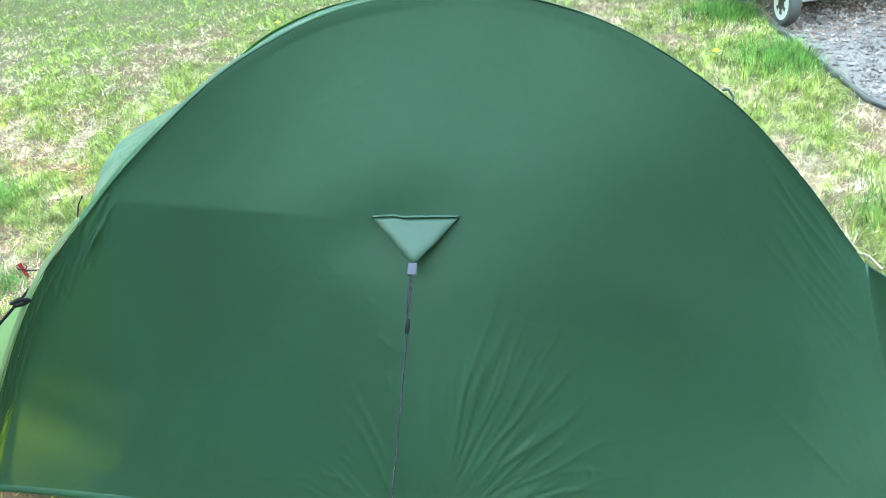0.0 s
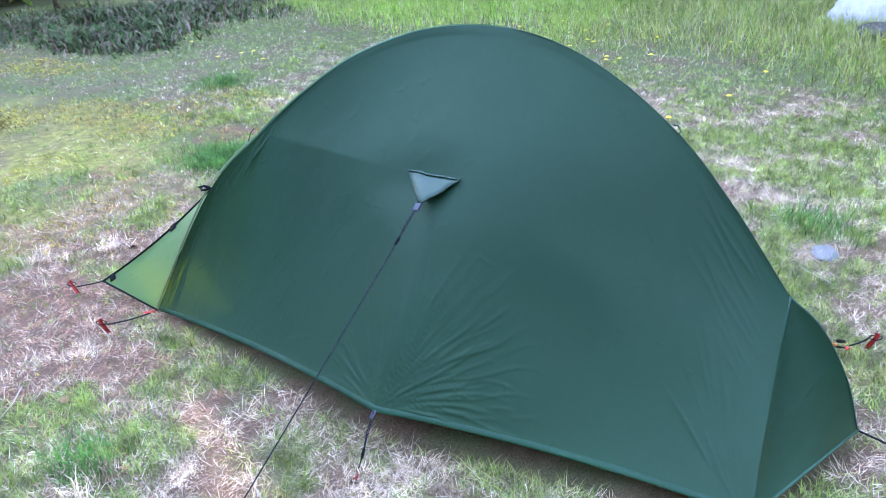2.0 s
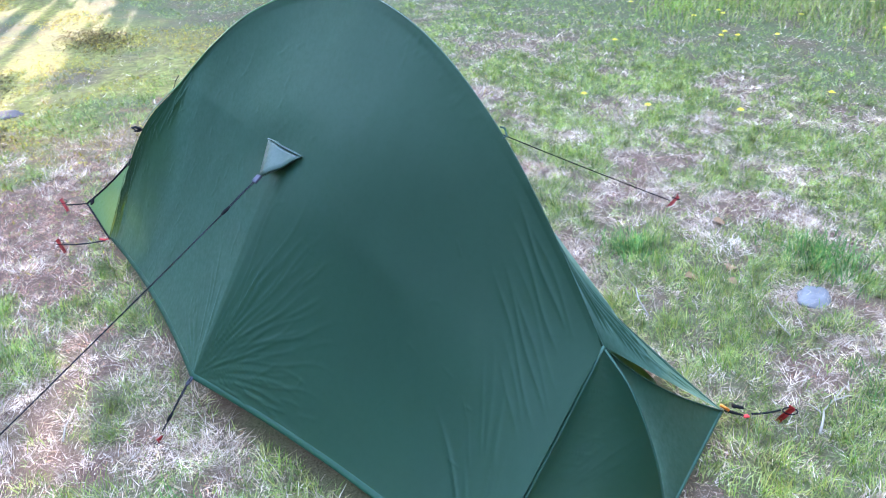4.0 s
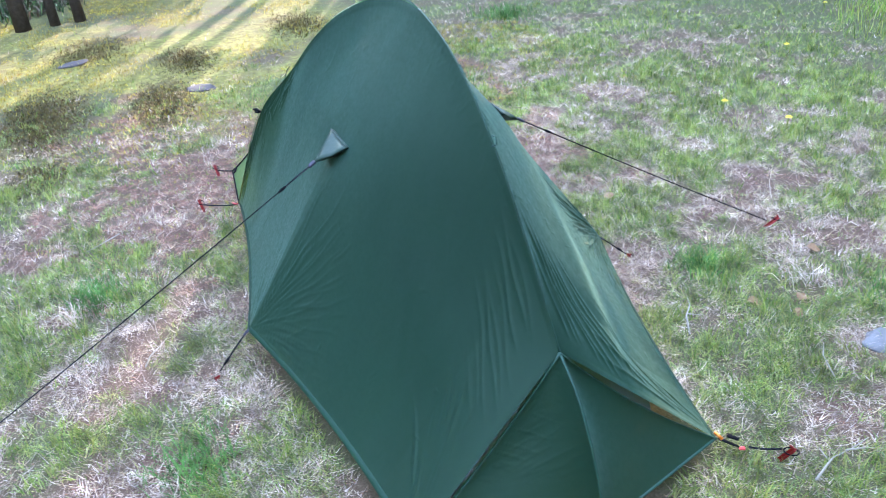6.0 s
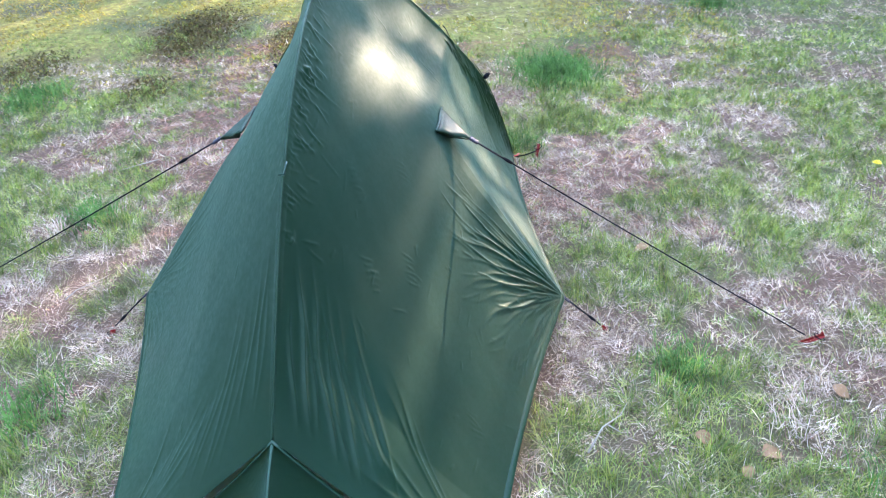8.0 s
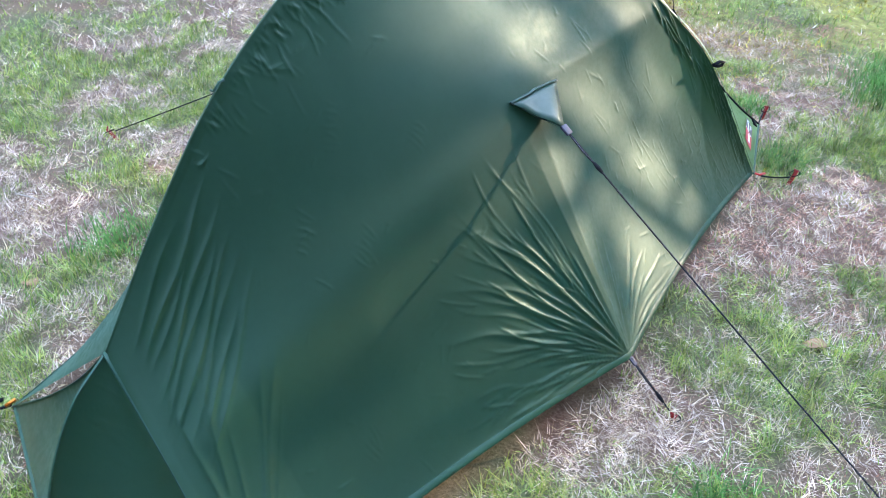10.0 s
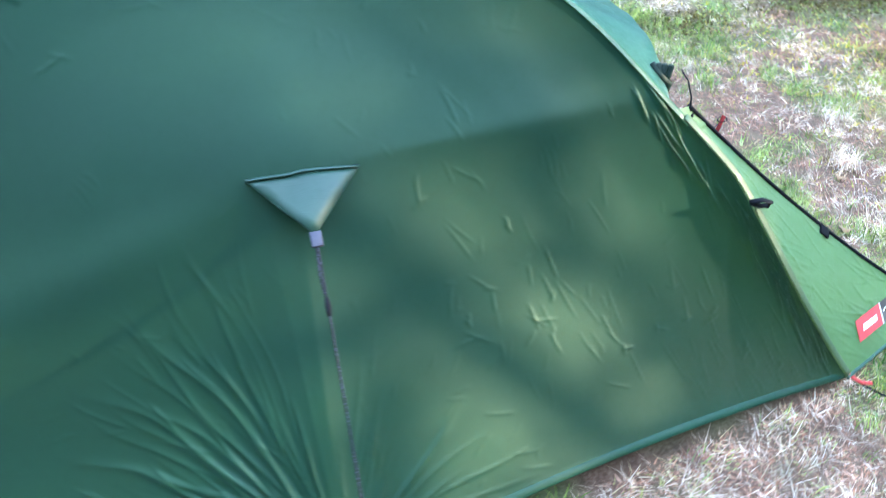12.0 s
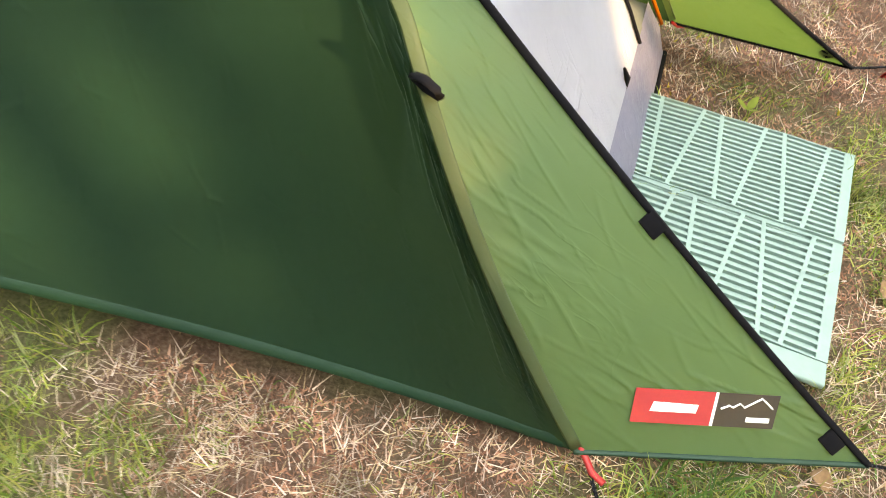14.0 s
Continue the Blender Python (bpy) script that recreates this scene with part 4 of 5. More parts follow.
# guy-out tabs on both sides
def guy_tab(s):
    P = PB if s > 0 else PA

    def on_wall(u, v):
        return P[int(round(u * (P.shape[0] - 1))), int(round(v * (P.shape[1] - 1)))]

    du, dv = (0.020, 0.012) if s > 0 else (0.008, -0.004)

    def top(q):
        return on_wall(0.567 + du - 0.075 * q, 0.398 + dv + 0.004 * q) + np.array((0, 0.006 * s, 0.005))

    h, f = top(0.0), top(1.0)
    t = (h + f) / 2 + np.array((0.008, 0.098 * s, -0.062))
    bm = bmesh.new()
    n = 8
    grid = {}
    out = np.cross(f - h, t - h)
    out /= np.linalg.norm(out)
    out = out if out[2] > 0 else -out
    for layer in (0, 1):
        for i in range(n + 1):
            for j in range(n + 1 - i):
                a, b = i / n, j / n
                p = top(a / max(1 - b, 1e-6)) * (1 - b) + t * b + out * (0.004 * np.sin(a * 9) * b * (1 - b) * 4 + (0.0 if layer else -0.004))
                grid[layer, i, j] = bm.verts.new(p)
        for i in range(n):
            for j in range(n - i):
                bm.faces.new((grid[layer, i, j], grid[layer, i + 1, j], grid[layer, i, j + 1]))
                if i + j < n - 1:
                    bm.faces.new((grid[layer, i + 1, j], grid[layer, i + 1, j + 1], grid[layer, i, j + 1]))
    for i in range(n):
        for q in (((i, 0), (i + 1, 0)), ((0, i), (0, i + 1)), ((i, n - i), (i + 1, n - i - 1))):
            bm.faces.new((grid[(0, *q[0])], grid[(0, *q[1])], grid[(1, *q[1])], grid[(1, *q[0])]))
    tab = part("guy_tab", bm, FLY_TAB_LIT, tent, "triangular green guy-line tab")
    # gussets that tie the tab back to the wall
    for c in (h, f):
        v = [c, t - out * 0.004, (c + t) / 2 * 0.55 + ((h + f) / 2 - np.array((0, 0.0, 0.07))) * 0.45]
        mesh_part("gusset", v, [(0, 1, 2)], FLY_TAB_LIT, tab)
    bm = bmesh.new()
    tube(bm, [top(q) + out * 0.001 for q in np.linspace(0, 1, 9)], 0.0045, 6, 0.5)
    part("tab_seam", bm, FLY_TAB_LIT, tab)
    d = (t - (h + f) / 2)
    d /= np.linalg.norm(d)
    m = look(Vector(t + d * 0.008), Vector(t + d))
    bm = bmesh.new()
    box(bm, m, 0.02, 0.008, 0.028, 0.002)
    part("webbing", bm, WEBBING, tab, "violet-grey webbing loop")
    return t + d * 0.02


TAB_TIP = {s: guy_tab(s) for s in (1, -1)}


def small_box(name, at, along, sx, sy, sz, mat, parent, label="", tilt=0):
    bm = bmesh.new()
    box(bm, look(at, Vector(at) + Vector(along), tilt), sx, sy, sz, min(sx, sy, sz) * 0.25)
    return part(name, bm, mat, parent, label)


# toggles and black patches
for s in (1, -1):
    lp = top_curve(s, 0.895)[0]
    bm = bmesh.new()
    tube(bm, [lp + np.array(o) for o in ((0, 0.004 * s, 0.0), (-0.018, 0.018 * s, 0.010), (-0.036, 0.024 * s, 0.004), (-0.038, 0.018 * s, -0.010), (-0.020, 0.012 * s, -0.008), (-0.002, 0.004 * s, -0.002))], 0.0075, 6, 0.6)
    part("tie_loop", bm, BLACK, tent, "black fabric tie loop")
    edge, Pw = wing_edges[s]
    for f in (0.52, 0.95):
        i = int(f * 199)
        c = (Pw[i, -8] + Pw[i, -9]) / 2
        px_ = Vector(Pw[min(i + 5, 199), -8] - Pw[max(i - 5, 0), -8]).normalized()
        pn_ = px_.cross(Vector(Pw[i, -1] - Pw[i, -16])).normalized()
        pn_ = pn_ if pn_.y * s > 0 else -pn_
        pm = Matrix((px_, pn_.cross(px_), pn_)).transposed().to_4x4()
        pm.translation = Vector(c) + pn_ * 0.003
        bm = bmesh.new()
        box(bm, pm, 0.036, 0.026, 0.006, 0.0015)
        part("velcro_patch", bm, BLACK, tent, "black hook-and-loop patch")
    # toggle hanging from the hood corner
    p = Vector((-0.855, 0.295 * s, 0.735))
    bm = bmesh.new()
    tube(bm, [p + Vector(o) for o in ((0.012, -0.02 * s, 0.05), (0.0, -0.008 * s, 0.03), (-0.006, 0.004 * s, 0.0), (-0.006, 0.010 * s, -0.03), (-0.004, 0.012 * s, -0.055))], 0.0026, 6, 0.5)
    tube(bm, [p + Vector((-0.006, 0.012 * s, -0.035)), p + Vector((-0.010, 0.014 * s, -0.058))], 0.0065, 8)
    part("toggle_cord", bm, BLACK, tent, "black toggle and cord at the hood corner")
    # buckle at pole foot
    c = Vector((-1.285, 0.575 * s, 0.028))
    bm = bmesh.new()
    tube(bm, [c + Vector(o) for o in ((0.0, -0.012 * s, 0.02), (-0.015, 0.0, 0.005), (-0.03, 0.018 * s, -0.002), (-0.05, 0.03 * s, 0.0))], 0.006, 8, 0.6)
    part("pole_buckle", bm, REDP, tent, "red plastic pole buckle")
# loose rolled fabric under the hood corner
bm = bmesh.new()
for o in range(4):
    tube(bm, [(-0.80 - 0.010 * o, 0.235 + 0.008 * o, 0.79), (-0.825, 0.262 - 0.006 * o, 0.75 - 0.012 * o), (-0.82 - 0.008 * o, 0.25, 0.69)], [0.006, 0.012, 0.006], 7)
part("rolled_door", bm, FLY_ROLL, tent, "rolled-up dark green door fabric")
bm = bmesh.new()
tube(bm, [Vector(CLIP) + Vector(o) for o in ((-0.01, 0.006, 0.012), (0.004, 0.008, 0.012), (0.016, 0.004, -0.004), (0.014, -0.008, -0.006))], 0.0025, 6)
part("ridge_clip", bm, FLY_SEAM, tent, "small dark green loop on the ridge")
# foot corner hardware
for s in (1, -1):
    c = Vector((1.055, 0.46 * s, 0.052))
    bm = bmesh.new()
    tube(bm, [c, c + Vector((0.02, 0.022 * s, -0.010)), c + Vector((0.034, 0.045 * s, -0.022))], [0.006, 0.006, 0.004], 8, 0.5)
    part("foot_strap", bm, BLACK, tent, "black strap at the foot corner")
    bm = bmesh.new()
    tube(bm, [c + Vector((-0.012, -0.006 * s, 0.014)), c + Vector((0.012, 0.004 * s, 0.004))], 0.0048, 8)
    part("pole_end", bm, ORANGE, tent, "orange anodised pole end")
    bm = bmesh.new()
    tube(bm, [c + Vector((0.01, 0.02 * s, 0.012)), c + Vector((0.030, 0.045 * s, 0.002))], [0.008, 0.006], 8, 0.6)
    part("foot_buckle", bm, BLACK, tent, "black plastic buckle")
    small_box("foot_tag", c + Vector((0.040, 0.052 * s, -0.026)), (0.5, 1 * s, 0), 0.012, 0.005, 0.016, REDP, tent, "red plastic end piece")

# printed label on the porch wing: plain shapes
Lw = wing_edges[1][1]
flatw = Lw.reshape(-1, 3)


def on_wing(p):
    return Vector(flatw[np.argmin(((flatw - np.array(p)) ** 2).sum(1))])


lo, lm, lt = on_wing((-1.340, 0.523, 0.091)), on_wing((-1.459, 0.489, 0.086)), on_wing((-1.40, 0.49, 0.20))
ex = (lm - lo).normalized()
wing_n = ex.cross(lt - lo).normalized()
wing_n = wing_n if wing_n.y > 0 else -wing_n
ey = wing_n.cross(ex).normalized()
ey = ey if ey.z > 0 else -ey
LM = Matrix((ex, ey, wing_n)).transposed().to_4x4()
LM.translation = lo + wing_n * 0.005


def flat(bm, m, pts, lift=0.0):
    up = [bm.verts.new(m @ Vector((x, y, lift + 0.0006))) for x, y in pts]
    dn = [bm.verts.new(m @ Vector((x, y, lift))) for x, y in pts]
    bm.faces.new(up)
    for a in range(len(pts)):
        b = (a + 1) % len(pts)
        bm.faces.new((up[b], up[a], dn[a], dn[b]))


label_red = None
bm = bmesh.new()
flat(bm, LM, [(0, 0), (0.122, 0), (0.122, 0.056), (0.0, 0.056)])
label_red = part("red_label", bm, LABEL_RED, tent, "red printed label", False)
bm = bmesh.new()
flat(bm, LM, [(0.122, 0), (0.127, 0), (0.127, 0.056), (0.122, 0.056)])
part("label_stripe", bm, LABEL_WHITE, tent, "", False)
bm = bmesh.new()
flat(bm, LM, [(0.127, 0), (0.222, 0), (0.222, 0.056), (0.127, 0.056)])
label_dark = part("dark_label", bm, LABEL_DARK, tent, "dark brown printed label", False)
bm = bmesh.new()
flat(bm, LM, [(0.026, 0.020), (0.097, 0.020), (0.099, 0.034), (0.030, 0.036)], 0.0012)
part("brand_mark", bm, LABEL_WHITE, label_red, "white brand mark as a plain bar", False)
bm = bmesh.new()
ridge = [(0.134, 0.030), (0.146, 0.036), (0.152, 0.033), (0.162, 0.040), (0.170, 0.034), (0.182, 0.042), (0.194, 0.050), (0.202, 0.044), (0.214, 0.034)]
tube(bm, [LM @ Vector((x, y, 0.0016)) for x, y in ridge], 0.0016, 5)
part("mountain_line", bm, LABEL_WHITE, label_dark, "white mountain outline", False)
bm = bmesh.new()
flat(bm, LM, [(0.176, 0.010), (0.213, 0.010), (0.213, 0.018), (0.176, 0.018)], 0.0012)
part("print_bar", bm, LABEL_WHITE, label_dark, "small white print as a plain bar", False)

# ---------------------------------------------------------------- inner tent
inner = thing("inner_tent", (0, 0, 0), "white inner tent with a grey bathtub floor hanging inside", "inner tent")


def inner_ring(x, top, half_w, flat=0.0, tub=0.14, n=30):
    """Cross-section: floor edge, tub edge, ridge, and back, with soft folds hanging down the cloth."""
    pts = []
    for s in (-1, 1):
        a = [(half_w * s, 0.012), (half_w * s * 0.99, tub)]
        b = [((half_w + (flat - half_w) * f) * s, tub + (top - tub) * f) for f in np.linspace(0.06, 1, n)]
        side = a + b + [(flat * q * s, top + 0.004 * (1 - q)) for q in (0.75, 0.5, 0.25, 0.0)]
        pts += side if s < 0 else side[::-1][1:]
    soft = min(1.0, max(0.0, (top - tub) * 6))
    return [(x - 0.5 * wave(y) * soft * (z > tub), y, z + wave(y) * soft * (z > tub)) for y, z in pts]


def wave(y):
    """Hanging folds across the cloth."""
    return 0.007 * math.sin(y * 33 + 0.6 * math.sin(y * 11)) + 0.004 * (1 - abs(math.sin(y * 47 + 1.0))) ** 3


STATIONS = np.array([(-1.215, 0.148, 0.47, 0.3), (-1.15, 0.27, 0.48, 0.28), (-1.03, 0.48, 0.51, 0.25), (-0.87, 0.65, 0.52, 0.18), (-0.6, 0.82, 0.53, 0.10), (-0.3, 0.93, 0.55, 0.03), (0.0, 0.98, 0.56, 0.02), (0.5, 0.78, 0.44, 0.01), (0.9, 0.32, 0.33, 0.01), (1.0, 0.16, 0.28, 0.01)])
along = np.linspace(0, 9, 46)
rings = [inner_ring(*[float(np.interp(q, np.arange(10), STATIONS[:, c])) for c in range(4)]) for q in along]
nr = len(rings[0])
verts = [p for r in rings for p in r]
wall, tubf, meshf = [], [], []
for a in range(len(rings) - 1):
    for b in range(nr - 1):
        f = (a * nr + b, a * nr + b + 1, (a + 1) * nr + b + 1, (a + 1) * nr + b)
        (tubf if b in (0, nr - 2) else meshf if b < 31 and along[a] < 4 else wall).append(f)
mesh_part("canopy", verts, wall, INNER, inner, "white nylon inner canopy with a sloping front door")
mesh_part("mesh_panel", verts, meshf, MESH, inner, "grey-green mesh side of the inner door")
bm = bmesh.new()
tube(bm, [Vector(r[31]) + Vector((-0.004, 0.0, 0.004)) for r in rings[:21]], 0.004, 6)
part("door_zip", bm, BLACK, inner, "black zip along the inner door")
mesh_part("floor_wall", verts, tubf, TUB, inner, "grey waterproof floor wall")
front = np.array(rings[0])
n = 16
fv, ff = [], []
for i in range(n + 1):
    yy = -0.49 + 0.98 * i / n
    fv += [(-1.285, yy, 0.006), (-1.256 + 0.006 * math.sin(yy * 19), yy, 0.075), (-1.213, yy * 0.95, 0.148)]
for i in range(n):
    for k in range(2):
        ff.append((i * 3 + k, i * 3 + k + 1, i * 3 + k + 4, i * 3 + k + 3))
mesh_part("front_floor_wall", fv, ff, TUB, inner, "grey front floor wall")
bm = bmesh.new()
tube(bm, [(-1.287, yy, 0.008) for yy in np.linspace(-0.5, 0.5, 12)], 0.006, 6, 0.7)
part("floor_binding", bm, BLACK, inner, "black binding along the floor edge")
bm = bmesh.new()
z0 = Vector((-1.20, -0.14, 0.20))
tube(bm, [z0, z0 + Vector((-0.012, -0.012, -0.03)), z0 + Vector((-0.012, -0.02, -0.075))], [0.003, 0.006, 0.0045], 6)
part("zip_pull", bm, BLACK, inner, "black zip pull cords")
bm = bmesh.new()
box(bm, pose(-0.1, 0, 0.004), 2.26, 0.78, 0.008, 0.003)
part("groundsheet", bm, TUB, inner, "grey groundsheet")

# ---------------------------------------------------------------- pegs and guy lines
def tent_peg():
    """Y-section peg, head up at the origin, 55 mm standing out."""
    p = thing("tent_peg", (0, 0, 0), "red anodised tent peg pushed into the lawn", "tent peg", "tent pegs")
    bm = bmesh.new()
    for k in range(3):
        m = pose(0, 0, 0, 0, 0, 120 * k) @ pose(0.0045, 0, -0.03)
        box(bm, m, 0.008, 0.0022, 0.19, 0.0006)
    part("shaft", bm, RED, p)
    bm = bmesh.new()
    box(bm, pose(0.005, 0, 0.063), 0.020, 0.004, 0.007, 0.0015)
    part("hook", bm, RED, p)
    bm = bmesh.new()
    tube(bm, [Vector((0.004 * math.cos(a) * 4, 0.016 * math.sin(a), 0.050 - 0.012 * math.cos(a))) for a in np.linspace(0, 2 * math.pi, 13)], 0.0018, 6)
    part("pull_loop", bm, BLACK, p, "black pull cord")
    return p


master_peg = tent_peg()


def cord(a, b, sag, radius=0.0021, knot=None, label="thin flecked black guy line pegged tight", loop=0.0):
    a, b = Vector(a), Vector(b)
    g = thing("guy_line", b, label, "guy line", "guy lines")
    bm = bmesh.new()
    pts = []
    for t in np.linspace(0, 1, 24):
        p = a.lerp(b, t)
        p.z -= sag * 4 * t * (1 - t)
        pts.append(p - b)
    tube(bm, pts, radius, 6)
    part("cord", bm, CORD, g)
    if knot:
        i = int(knot * 23)
        k0, k1 = pts[i], pts[min(i + 1, 23)]
        d = (k1 - k0).normalized()
        bm = bmesh.new()
        tube(bm, [k0 - d * 0.016, k0, k0 + d * 0.016], [0.0035, 0.0055, 0.0035], 7)
        part("line_adjuster", bm, BLACK, g, "black line adjuster")
        bm = bmesh.new()
        side = d.cross(Vector((0, 0, 1))).normalized() * 0.005
        tube(bm, [pts[0] + side * 0.5, pts[0].lerp(k0, 0.5) + side, k0], radius * 0.9, 6)
        part("doubled_cord", bm, CORD, g)
    return g


PEGS = {"A": (0.04, -1.56), "Am": (0.03, -0.825), "CA": (-1.385, -0.745), "WA": (-1.80, -0.625), "B": (0.06, 1.475), "Bm": (-0.005, 0.828), "CB": (-1.365, 0.690), "WB": (-1.83, 0.42), "F": (1.145, 0.605), "FA": (1.15, -0.62), "T": (1.40, 0.03)}
for k, (px, py) in PEGS.items():
    yaw = math.degrees(math.atan2(-py, -px if k not in ("F", "FA", "T") else -1))
    lean = {"F": 30, "CA": 24, "WA": 28, "CB": 22, "A": 62, "B": 62}.get(k, 16)
    drop = 0.05 if k in ("Am", "Bm") else 0.0
    z = float(ground_z(np.array(px), np.array(py)))
    m = pose(px, py, z - drop, 0, 0, yaw) @ pose(0, 0, 0, 0, -lean, 0)
    if k == "A":
        master_peg.matrix_world = m
    else:
        copy_thing(master_peg, m)


def peg_at(k, h=0.03):
    return (PEGS[k][0], PEGS[k][1], h)


cord(TAB_TIP[-1], peg_at("A"), 0.004, knot=0.12)
cord(TAB_TIP[1], peg_at("B"), 0.004, knot=0.12)
cord((0, -0.70, 0.128), peg_at("Am", 0.012), 0.0, knot=0.75)
cord((0, 0.70, 0.128), peg_at("Bm", 0.012), 0.0, knot=0.75)
cord((-1.31, -0.59, 0.025), peg_at("CA"), 0.006, 0.003)
cord((-1.31, 0.59, 0.025), peg_at("CB"), 0.006, 0.003)
cord((-1.70, -0.551, 0.05), peg_at("WA"), 0.002, 0.003)
cord((-1.72, 0.44, 0.03), peg_at("WB"), 0.002, 0.003)
cord((1.10, 0.53, 0.028), peg_at("F"), 0.004, 0.003)
cord((1.10, -0.53, 0.028), peg_at("FA"), 0.004, 0.003)
cord(FOOT_TIP, peg_at("T"), 0.002, 0.003)
for s in (1, -1):
    small_box("webbing_loop", (0, 0.705 * s, 0.122), (0, 0.5 * s, -0.4), 0.014, 0.005, 0.03, WEBBING, tent, "violet-grey webbing loop at the hem")

# ---------------------------------------------------------------- foam mat
mat = thing("foam_mat", (-1.28, 0, 0), "mint green folding slotted foam mat lying on the grass", "foam mat")


mat.rotation_euler = (0, 0, radians(-5.5))


def mat_section(x0, x1, y0, y1, rows, cols, skew):
    """One foam slab: a flush top with rows of recessed slots between zigzag ribs."""
    bm = bmesh.new()
    w, h = x1 - x0, y1 - y0
    top, low, base = 0.028, 0.0195, 0.008
    ys = []
    for j in range(rows):
        ys += [y0 + h * (j + 0.24) / rows, y0 + h * (j + 0.82) / rows]
    ys = [y0] + ys + [y1]
    dip = lambda x, y: 0.003 * math.sin(x * 9 + 1) * math.sin(y * 7) - 0.0015 * math.sin(x * 31 + y * 13)

    def at_(k, y):
        i, side = divmod(k, 2)
        f = (y - y0) / h
        edge = i in (0, cols)
        c = x0 + w * i / cols + (0 if edge else skew * (1 if i % 2 else -1) * (2 * f - 1))
        r = 0.010 if edge else 0.0042
        inset = (r if i == 0 else -r) if edge else 0
        return c + inset + (r if side else -r)

    nk = 2 * (cols + 1)
    T = [[bm.verts.new((at_(k, y) + 1.28, y, top + dip(at_(k, y), y))) for k in range(nk)] for y in ys]
    for j in range(len(ys) - 1):
        for k in range(nk - 1):
            q = [T[j][k], T[j][k + 1], T[j + 1][k + 1], T[j + 1][k]]
            if k % 2 and j % 2:
                d = [bm.verts.new((v.co.x, v.co.y, low + (v.co.z - top))) for v in q]
                bm.faces.new(d)
                for e in range(4):
                    bm.faces.new((q[e], q[(e + 1) % 4], d[(e + 1) % 4], d[e]))
            else:
                bm.faces.new(q)
    rim = T[0] + [r[-1] for r in T[1:-1]] + T[-1][::-1] + [r[0] for r in T[-2:0:-1]]
    foot = [bm.verts.new((v.co.x, v.co.y, base)) for v in rim]
    for e in range(len(rim)):
        bm.faces.new((rim[e], rim[(e + 1) % len(rim)], foot[(e + 1) % len(rim)], foot[e]))
    return bm


part("pad", mat_section(-1.685, -1.22, -0.315, -0.055, 18, 7, 0.014), MAT, mat, smooth=False)
part("pad", mat_section(-1.685, -1.21, -0.045, 0.23, 16, 7, 0.014), MAT, mat, smooth=False)
bm = bmesh.new()
box(bm, pose(0, 0, 0) @ Matrix.Translation((-0.165, 0.257, 0.02)), 0.48, 0.048, 0.014, 0.004)
part("end_strip", bm, MAT, mat)
bm = bmesh.new()
box(bm, Matrix.Translation((-0.175, -0.05, 0.02)), 0.46, 0.022, 0.006, 0.002)
part("hinge", bm, MAT, mat)
bm = bmesh.new()
box(bm, Matrix.Translation((-0.162, -0.03, 0.0115)), 0.43, 0.54, 0.004, 0.001)
part("backing", bm, plain("pale_blue_film", (0.36, 0.52, 0.55), 0.4, 0, 10, 0.15), mat, "pale blue underside film")


# ---------------------------------------------------------------- stones, twigs, flowers
def stone(name, at, sx, sy, sz, mat_, label, seed, category="stone", group=""):
    bm = bmesh.new()
    bmesh.ops.create_icosphere(bm, subdivisions=3, radius=1.0)
    for v in bm.verts:
        n = noise.noise(v.co * 1.6 + Vector((seed * 7.1, seed, 0))) * 0.35 + noise.noise(v.co * 4 + Vector((seed, 0, 0))) * 0.12
        c = v.co * (1 + n)
        c.z = min(c.z, 0.75)
        v.co = Vector((c.x * sx, c.y * sy, c.z * sz))
    ob = part(name, bm, mat_, None)
    ob.location = (*at, float(ground_z(np.array(at[0]), np.array(at[1]))) + sz * 0.15)
    ob.rotation_euler = (0, 0, seed * 1.7)
    return tagged(ob, label, category, group)


stone("stone", (0.862, 1.27), 0.07, 0.055, 0.02, ROCK, "flat pale grey stone half sunk in the lawn", 3)
stone("stone", (-5.0, -1.5), 0.14, 0.10, 0.018, ROCK_DARK, "flat violet-grey stone among moss", 5)
stone("stone", (-3.6, -0.55), 0.12, 0.09, 0.016, ROCK_DARK, "flat dark grey stone among heath", 8)
stone("stone", (1.02, 4.95), 0.20, 0.13, 0.05, ROCK_BLUE, "flat blue-grey stone beside the gravel", 6)
stone("boulder", (0.18, 6.55), 0.46, 0.32, 0.25, plain("whitish_stone", (0.29, 0.27, 0.30), 0.8, 0, 6, 0.3, 0.01), "large whitish boulder in the tall grass", 4, "boulder")
for i, (bx, by, sc) in enumerate(((0.78, 5.75, 0.3), (1.25, 5.95, 0.34), (0.95, 6.25, 0.3), (1.7, 6.1, 0.32), (2.2, 6.15, 0.34), (0.35, 5.75, 0.22))):
    stone("wall_stone", (bx, by), sc, sc * 0.7, sc * 0.55, ROCK_DARK, "rough violet-grey stone of a low garden wall", 10 + i, "stone", "low stone wall")


def twig(points, r, branches=()):
    t = thing("twig", (*points[0], 0), "bleached dry twig lying in the grass", "twig", "twigs")
    o = Vector((*points[0], 0))

    def line(pts, r0):
        bm = bmesh.new()
        q = [Vector((x, y, 0.012 + 0.008 * math.sin(i * 1.7))) - o for i, (x, y) in enumerate(pts)]
        tube(bm, q, [r0 * (1 - 0.7 * i / (len(q) - 1)) for i in range(len(q))], 6)
        return bm

    part("stem", line(points, r), TWIG, t)
    for b in branches:
        part("side_shoot", line(b, r * 0.7), TWIG, t)
    return t


